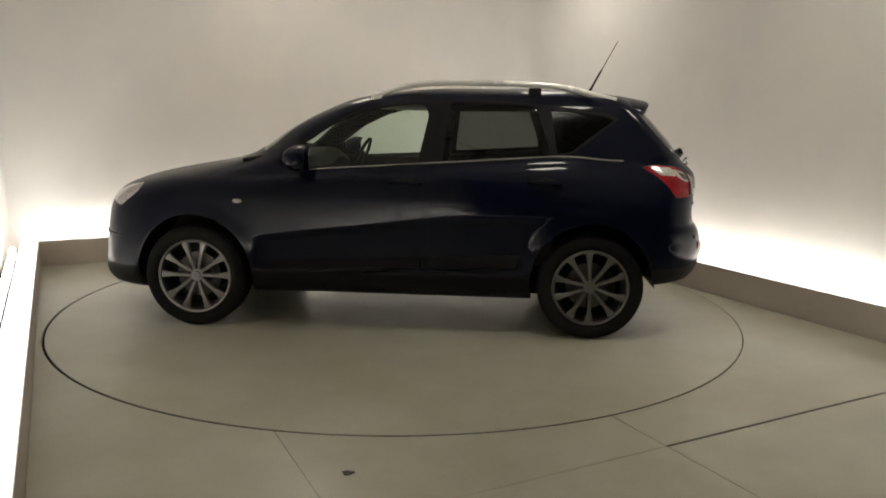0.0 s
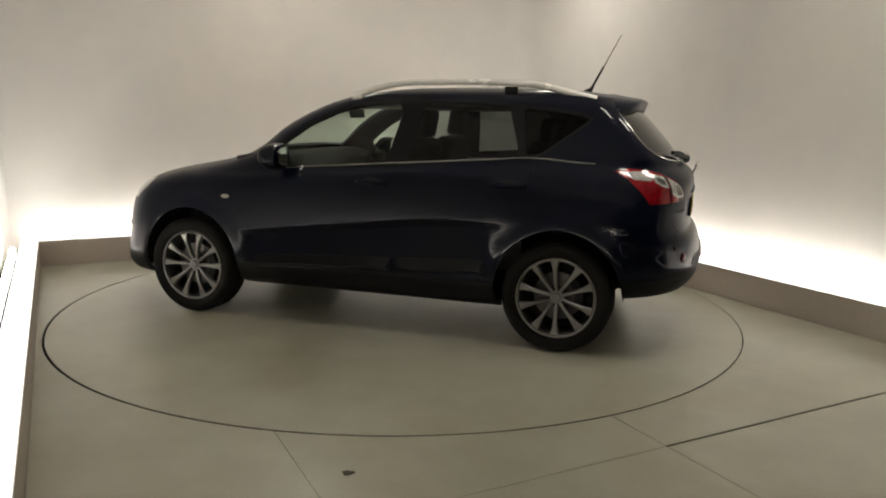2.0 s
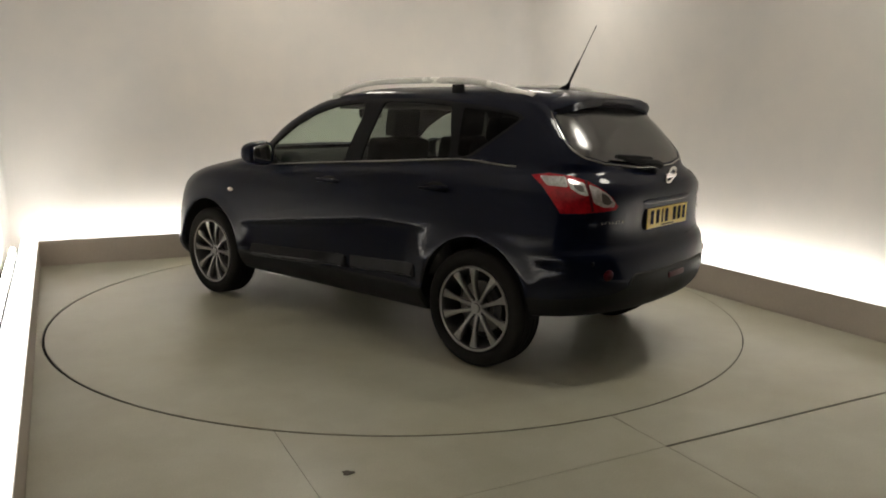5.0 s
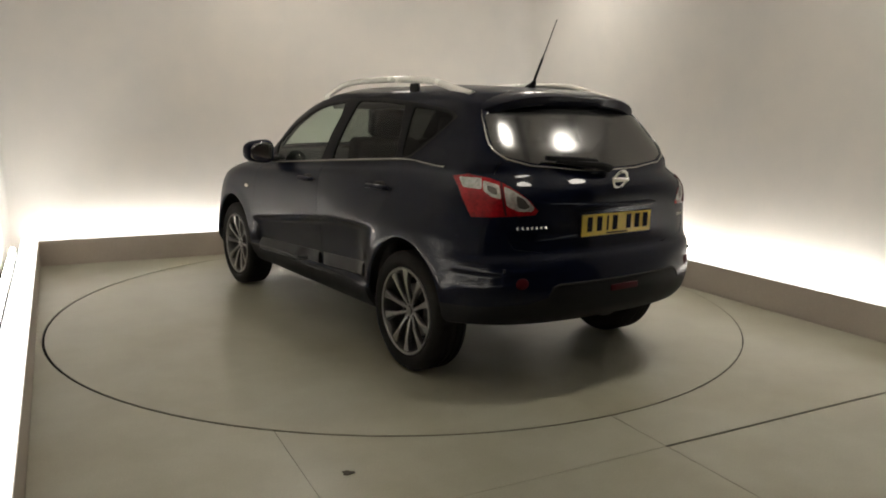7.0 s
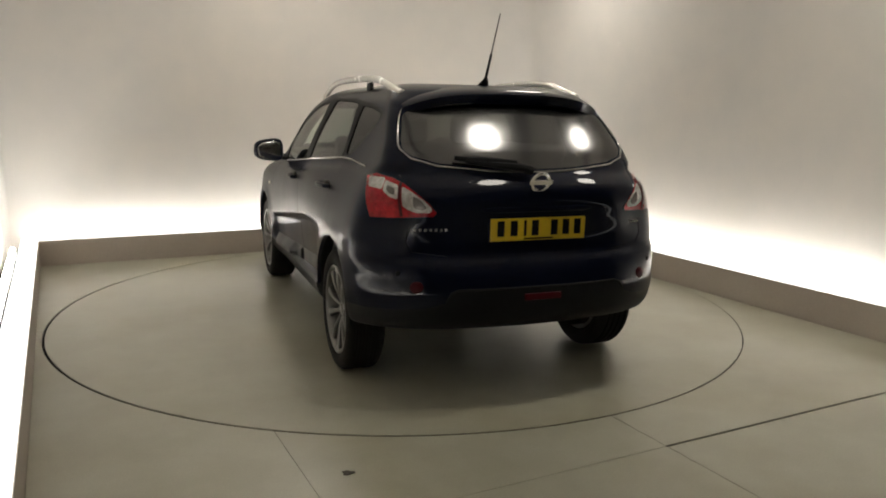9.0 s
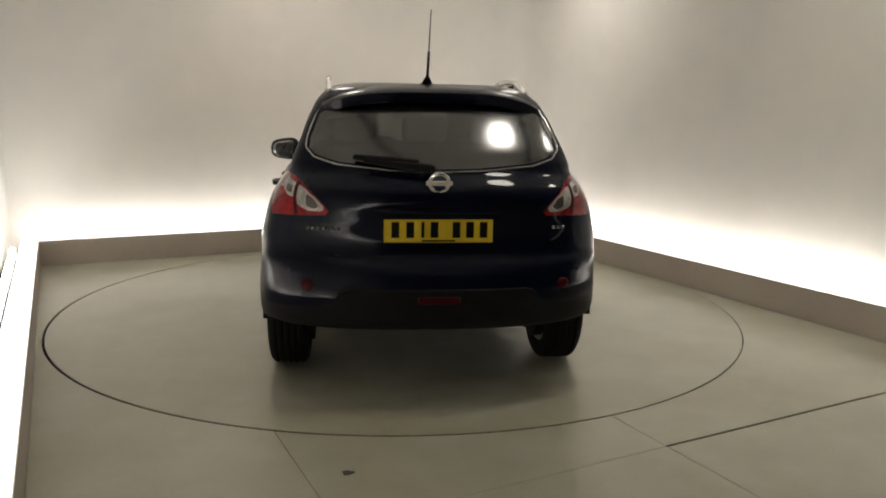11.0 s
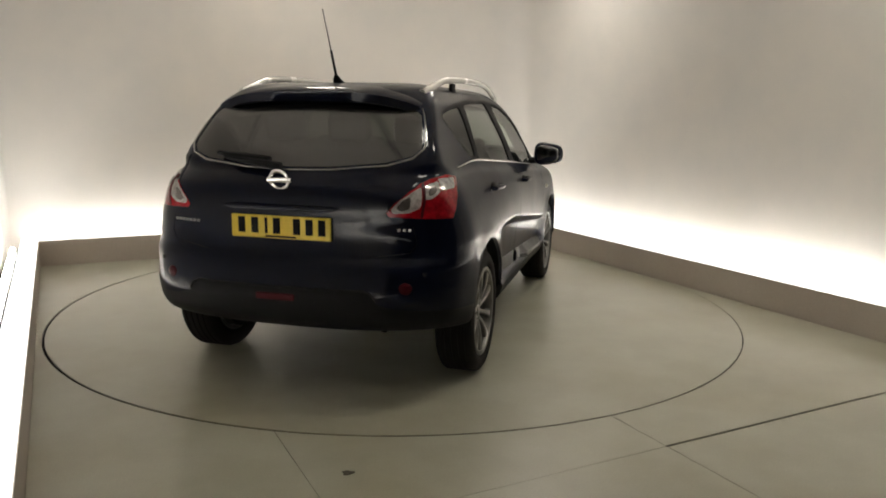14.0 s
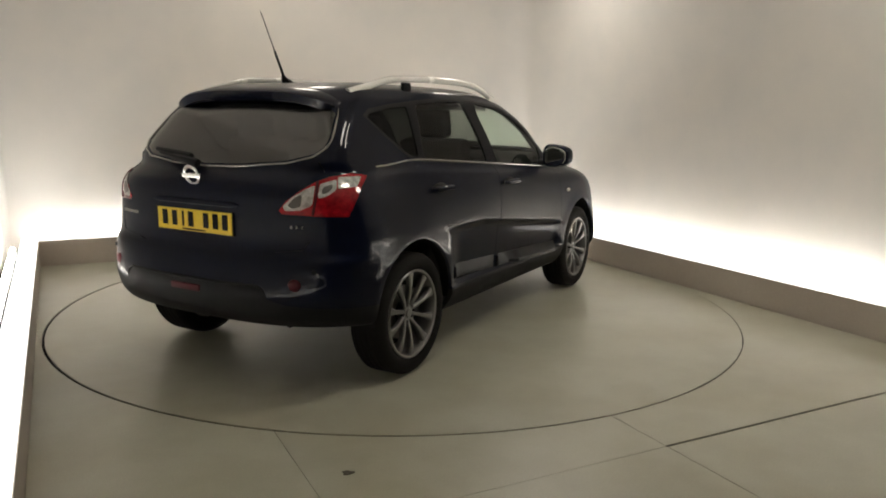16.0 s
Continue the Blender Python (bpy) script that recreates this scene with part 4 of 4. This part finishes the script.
def tail_details(car, gate):
    # roof spoiler over the rear window
    bm = bmesh.new()
    rows = []
    for k in range(25):
        y = -0.560 + 1.12 * k / 24
        e = abs(y / 0.560)
        lead, edge = -1.40 + 0.03 * e * e, -1.718 + 0.095 * e**5
        zt, ze = 1.550 - 0.078 * e**3.2, 1.508 - 0.072 * e**3.4
        rows.append([bm.verts.new(c) for c in ((lead, y, zt - 0.010), (lead - 0.12, y, zt + 0.002), (edge + 0.02, y, ze + 0.012), (edge, y, ze), (edge + 0.016, y, ze - 0.044), (lead - 0.18, y, ze - 0.066), (lead, y, zt - 0.07))])
    for a, b in zip(rows, rows[1:]):
        for i in range(7):
            bm.faces.new((a[i], a[(i + 1) % 7], b[(i + 1) % 7], b[i]))
    bm.faces.new(rows[0]), bm.faces.new(rows[-1][::-1])
    sp = part("roof_spoiler", bm, M_PAINT, car, "dark navy roof spoiler", angle=60)
    part("brake_light", soft_box((0.012, 0.30, 0.018), pose(-1.698, 0, 1.493), 0.004, 2), M_STOP, sp)
    # antenna
    root = new("antenna")
    root.parent = car
    bm = bmesh.new()
    tube_along(bm, [(-1.315, 0, 1.560), (-1.345, 0, 1.580), (-1.362, 0, 1.605)], [0.034, 0.024, 0.010], 12, 0.7)
    part("antenna_base", bm, M_BLACK, root)
    bm = bmesh.new()
    tube_along(bm, [(-1.350, 0, 1.590), (-1.425, 0, 1.730), (-1.427, 0, 1.733), (-1.533, 0, 1.932)], [0.008, 0.007, 0.0032, 0.0024], 8)
    part("mast", bm, M_BLACK, root)
    # registration plate: yellow, with its characters as plain bars
    plate = new("rear_plate")
    plate.parent = car
    face = pose(-2.062, 0, 0.858, 0, -1.0, 0)
    part("plate_board", soft_box((0.006, 0.520, 0.111), face, 0.002, 1), M_PLATE, plate, "yellow plate with black bars")
    part("plate_holder", soft_box((0.03, 0.524, 0.115), pose(-2.0445, 0, 0.857), 0.004, 1), M_BLACK, plate, "black plate holder")
    for y in (0.205, 0.135, 0.075, 0.020, -0.085, -0.150, -0.215):
        wide = 0.014 if y == 0.075 else 0.037
        part("character_bar", soft_box((0.003, wide, 0.076), face @ pose(-0.0042, y, 0.006), 0.001, 1), M_INK, plate, smooth=False)
    part("supplier_bar", soft_box((0.003, 0.16, 0.008), face @ pose(-0.0042, 0, -0.046), 0.001, 1), M_INK, plate, smooth=False)
    # round badge: ring and bar
    badge = new("badge")
    badge.parent = car
    at = pose(-2.066, 0, 1.085, 0, -20, 0)
    bm = bmesh.new()
    prof = [(0.046 + 0.009 * math.cos(a), 0.007 * math.sin(a)) for a in np.linspace(0, 2 * math.pi, 8, endpoint=False)]
    lathe(bm, prof, 32, True)
    bmesh.ops.transform(bm, matrix=at @ Matrix.Rotation(radians(90), 4, "Z"), verts=bm.verts[:])
    part("ring", bm, M_CHROME, badge)
    part("cross_bar", soft_box((0.014, 0.125, 0.022), at, 0.004, 2), M_CHROME, badge)
    # name badges as plain bars
    for y0, n, z in ((0.615, 7, 0.862), (-0.575, 3, 0.865)):
        for k in range(n):
            yy = y0 - k * 0.024
            part("badge_bar", soft_box((0.004, 0.016, 0.014), pose(tail_x(yy, z) - 0.001, yy, z, 0, 0, math.degrees(math.atan(0.3 * yy))), 0.001, 1), M_LIP, gate, smooth=False)
    # raised bright bead round the rear window, in place of the tailgate edge's highlight
    bm = bmesh.new()
    lip = [(0.566, 1.432), (0.588, 1.395), (0.612, 1.330), (0.626, 1.285), (0.631, 1.258), (0.629, 1.232), (0.590, 1.190), (0.48, 1.158), (0.22, 1.134), (0.0, 1.128)]
    lip += [(-a, z) for a, z in lip[-2::-1]]
    pts = [(tail_x(a, z) - 0.002, a, z) for a, z in lip]
    tube_along(bm, pts, [0.001, 0.003] + [0.0055] * (len(pts) - 4) + [0.003, 0.001], 8)
    part("window_lip", bm, M_LIP, gate, "bright bead standing in for the highlight round the rear window")
    # grip ledge over the plate
    bm = bmesh.new()
    tube_along(bm, [(tail_x(a, 0.955) - 0.004, a, 0.955) for a in np.linspace(-0.30, 0.30, 13)], [0.003] + [0.010] * 11 + [0.003], 8, 1.4)
    part("grip_ledge", bm, M_PAINT, gate)
    # wiper
    wiper = new("rear_wiper")
    wiper.parent = car
    bm = bmesh.new()
    tube_along(bm, [(-2.004, 0.02, 1.140), (-2.010, 0.08, 1.154), (-1.982, 0.22, 1.166), (-1.948, 0.35, 1.180)], [0.024, 0.020, 0.016, 0.010], 8)
    part("arm", bm, M_BLACK, wiper)
    bm = bmesh.new()
    tube_along(bm, [(-1.978, 0.09, 1.172), (-1.964, 0.24, 1.181), (-1.926, 0.40, 1.196)], [0.017, 0.021, 0.012], 8)
    part("blade", bm, M_BLACK, wiper)
    # reflectors and the low fog lamp
    for y in (0.62, -0.62):
        bm = bmesh.new()
        bmesh.ops.create_uvsphere(bm, u_segments=20, v_segments=10, radius=1.0)
        bmesh.ops.transform(bm, matrix=pose(tail_x(y, 0.595) + 0.002, y, 0.595, 0, 0, -18 * (1 if y > 0 else -1)) @ Matrix.Diagonal((0.012, 0.034, 0.030, 1)), verts=bm.verts[:])
        part("bumper_reflector", bm, M_REDDARK, car, "round dark red bumper reflector")
    part("fog_lamp", soft_box((0.03, 0.20, 0.034), pose(-2.130, 0.0, 0.536), 0.008, 2), M_REDDARK, car, "low red fog lamp")
    # groove between bumper and apron
    bm = bmesh.new()
    line = [(-0.49, 0.528), (-0.465, 0.568), (-0.43, 0.583)] + [(a, 0.582) for a in np.linspace(-0.36, 0.36, 9)] + [(0.43, 0.583), (0.465, 0.568), (0.49, 0.528)]
    tube_along(bm, [(tail_x(a, z) + 0.001, a, z) for a, z in line], [0.004] + [0.0085] * (len(line) - 2) + [0.004], 8, 0.8)
    part("bumper_groove", bm, M_UNDER, car)
    # towing-eye cover and rear apron
    for y in (0.70, -0.70):
        part("parking_sensor", soft_box((0.01, 0.022, 0.022), pose(tail_x(y, 0.66) - 0.001, y, 0.66), 0.004, 2), M_BLACK, car)


def tail_x(y, z):
    """Where the tail lies at half width y."""
    lo, hi = 0.0, 1.0
    for _ in range(40):
        mid = (lo + hi) / 2
        if body_point(z, mid).y < abs(y):
            lo = mid
        else:
            hi = mid
    return body_point(z, lo).x


def cabin(car):
    for y in (0.36, -0.36):
        s = seat(car, -0.10, y)
        head_rest(s, -0.28, y, 1.345)
    s = seat(car, -0.98, 0.0, 1.26, "rear_bench")
    for y in (0.40, 0.0, -0.40):
        head_rest(s, -1.16, y, 1.315, 0.25, 0.15)
    bm = bmesh.new()
    rows = []
    for x, z in ((1.02, 1.10), (0.86, 1.125), (0.66, 1.10), (0.58, 1.03), (0.60, 0.80)):
        rows.append([bm.verts.new((x, y, z + (0.03 if -0.55 < y < -0.15 and x < 0.8 else 0))) for y in np.linspace(-0.70, 0.70, 15)])
    for a, b in zip(rows, rows[1:]):
        for i in range(14):
            bm.faces.new((a[i], a[i + 1], b[i + 1], b[i]))
    d = part("dashboard", bm, M_SEAT, car, "dark dashboard")
    d.modifiers.new("thickness", "SOLIDIFY").thickness = 0.03
    wheel = new("steering_wheel")
    wheel.parent = car
    at = pose(0.42, -0.36, 1.04, 0, 65, 0)
    bm = bmesh.new()
    prof = [(0.180 + 0.014 * math.cos(a), 0.014 * math.sin(a)) for a in np.linspace(0, 2 * math.pi, 8, endpoint=False)]
    lathe(bm, prof, 36, True)
    bmesh.ops.transform(bm, matrix=at @ Matrix.Rotation(radians(90), 4, "X"), verts=bm.verts[:])
    part("wheel_rim", bm, M_BLACK, wheel)
    part("wheel_boss", soft_box((0.14, 0.16, 0.05), at @ pose(0, 0, 0.01), 0.02), M_BLACK, wheel)
    part("wheel_spoke", soft_box((0.035, 0.34, 0.018), at, 0.006, 2), M_BLACK, wheel)
    part("rear_view_mirror", soft_box((0.03, 0.22, 0.065), pose(0.42, 0.0, 1.40, 0, 10, 0), 0.012), M_BLACK, car)
    # lining under the roof and load floor
    bm = bmesh.new()
    rows = []
    for x in np.linspace(0.15, -1.5, 14):
        rows.append([bm.verts.new((x, y, 1.500 - 0.05 * (y / 0.55) ** 2 - 0.08 * ease(-1.2, -1.6, x))) for y in np.linspace(-0.55, 0.55, 9)])
    for a, b in zip(rows, rows[1:]):
        for i in range(8):
            bm.faces.new((a[i], a[i + 1], b[i + 1], b[i]))
    part("roof_lining", bm, M_LINING, car).modifiers.new("thickness", "SOLIDIFY").thickness = 0.02
    part("load_cover", soft_box((0.55, 1.20, 0.03), pose(-1.50, 0, 1.06), 0.012), M_SEAT, car)
    part("cabin_floor", soft_box((2.9, 1.40, 0.04), pose(-0.45, 0, 0.42), 0.01, 1), M_UNDER, car)
    for y in (0.79, -0.79):
        part("door_card", soft_box((1.75, 0.05, 0.60), pose(-0.20, y * 0.985, 0.76), 0.02), M_SEAT, car)


M_LINING = surface("pale_roof_lining", (0.30, 0.28, 0.26), (0.38, 0.36, 0.33), 15.0, 300.0, (0.8, 0.95), 0.2)
car = build_car()


def settle(car, long=0.975):
    """Draws the finished car to its true length; the wheels stay round."""
    def under(ob):
        return [ob] + [d for c in ob.children for d in under(c)]
    done = set()
    for child in car.children:
        wheel = child.name.split(".")[0] == "wheel"
        if wheel:
            child.location.x *= long
            child.location.z *= long
        m = Matrix.Diagonal((long, long, long, 1)) if wheel else Matrix.Diagonal((long, 1, 1, 1))
        for ob in under(child):
            if ob.type == "MESH" and ob.data.name not in done:
                done.add(ob.data.name)
                ob.data.transform(m)


settle(car)


# ---- what moves ----
def motions():
    rows, deck = [], []
    for k in range(33):
        t = k * 0.5
        a = 2.00712405 - 0.12563472 * (t - 8) + 0.0000331 * (t - 8) ** 2
        turn = math.degrees(a)
        x = -0.01608 * math.cos(a) + 0.04823 * math.sin(a)
        y = -0.01608 * math.sin(a) - 0.04823 * math.cos(a)
        rows.append((t, pose(x, y, 0.0, 0, 0, turn)))
        deck.append((t, pose(0, 0, 0, 0, 0, turn)))
    walk(car, rows)
    walk(turntable, deck)


motions()
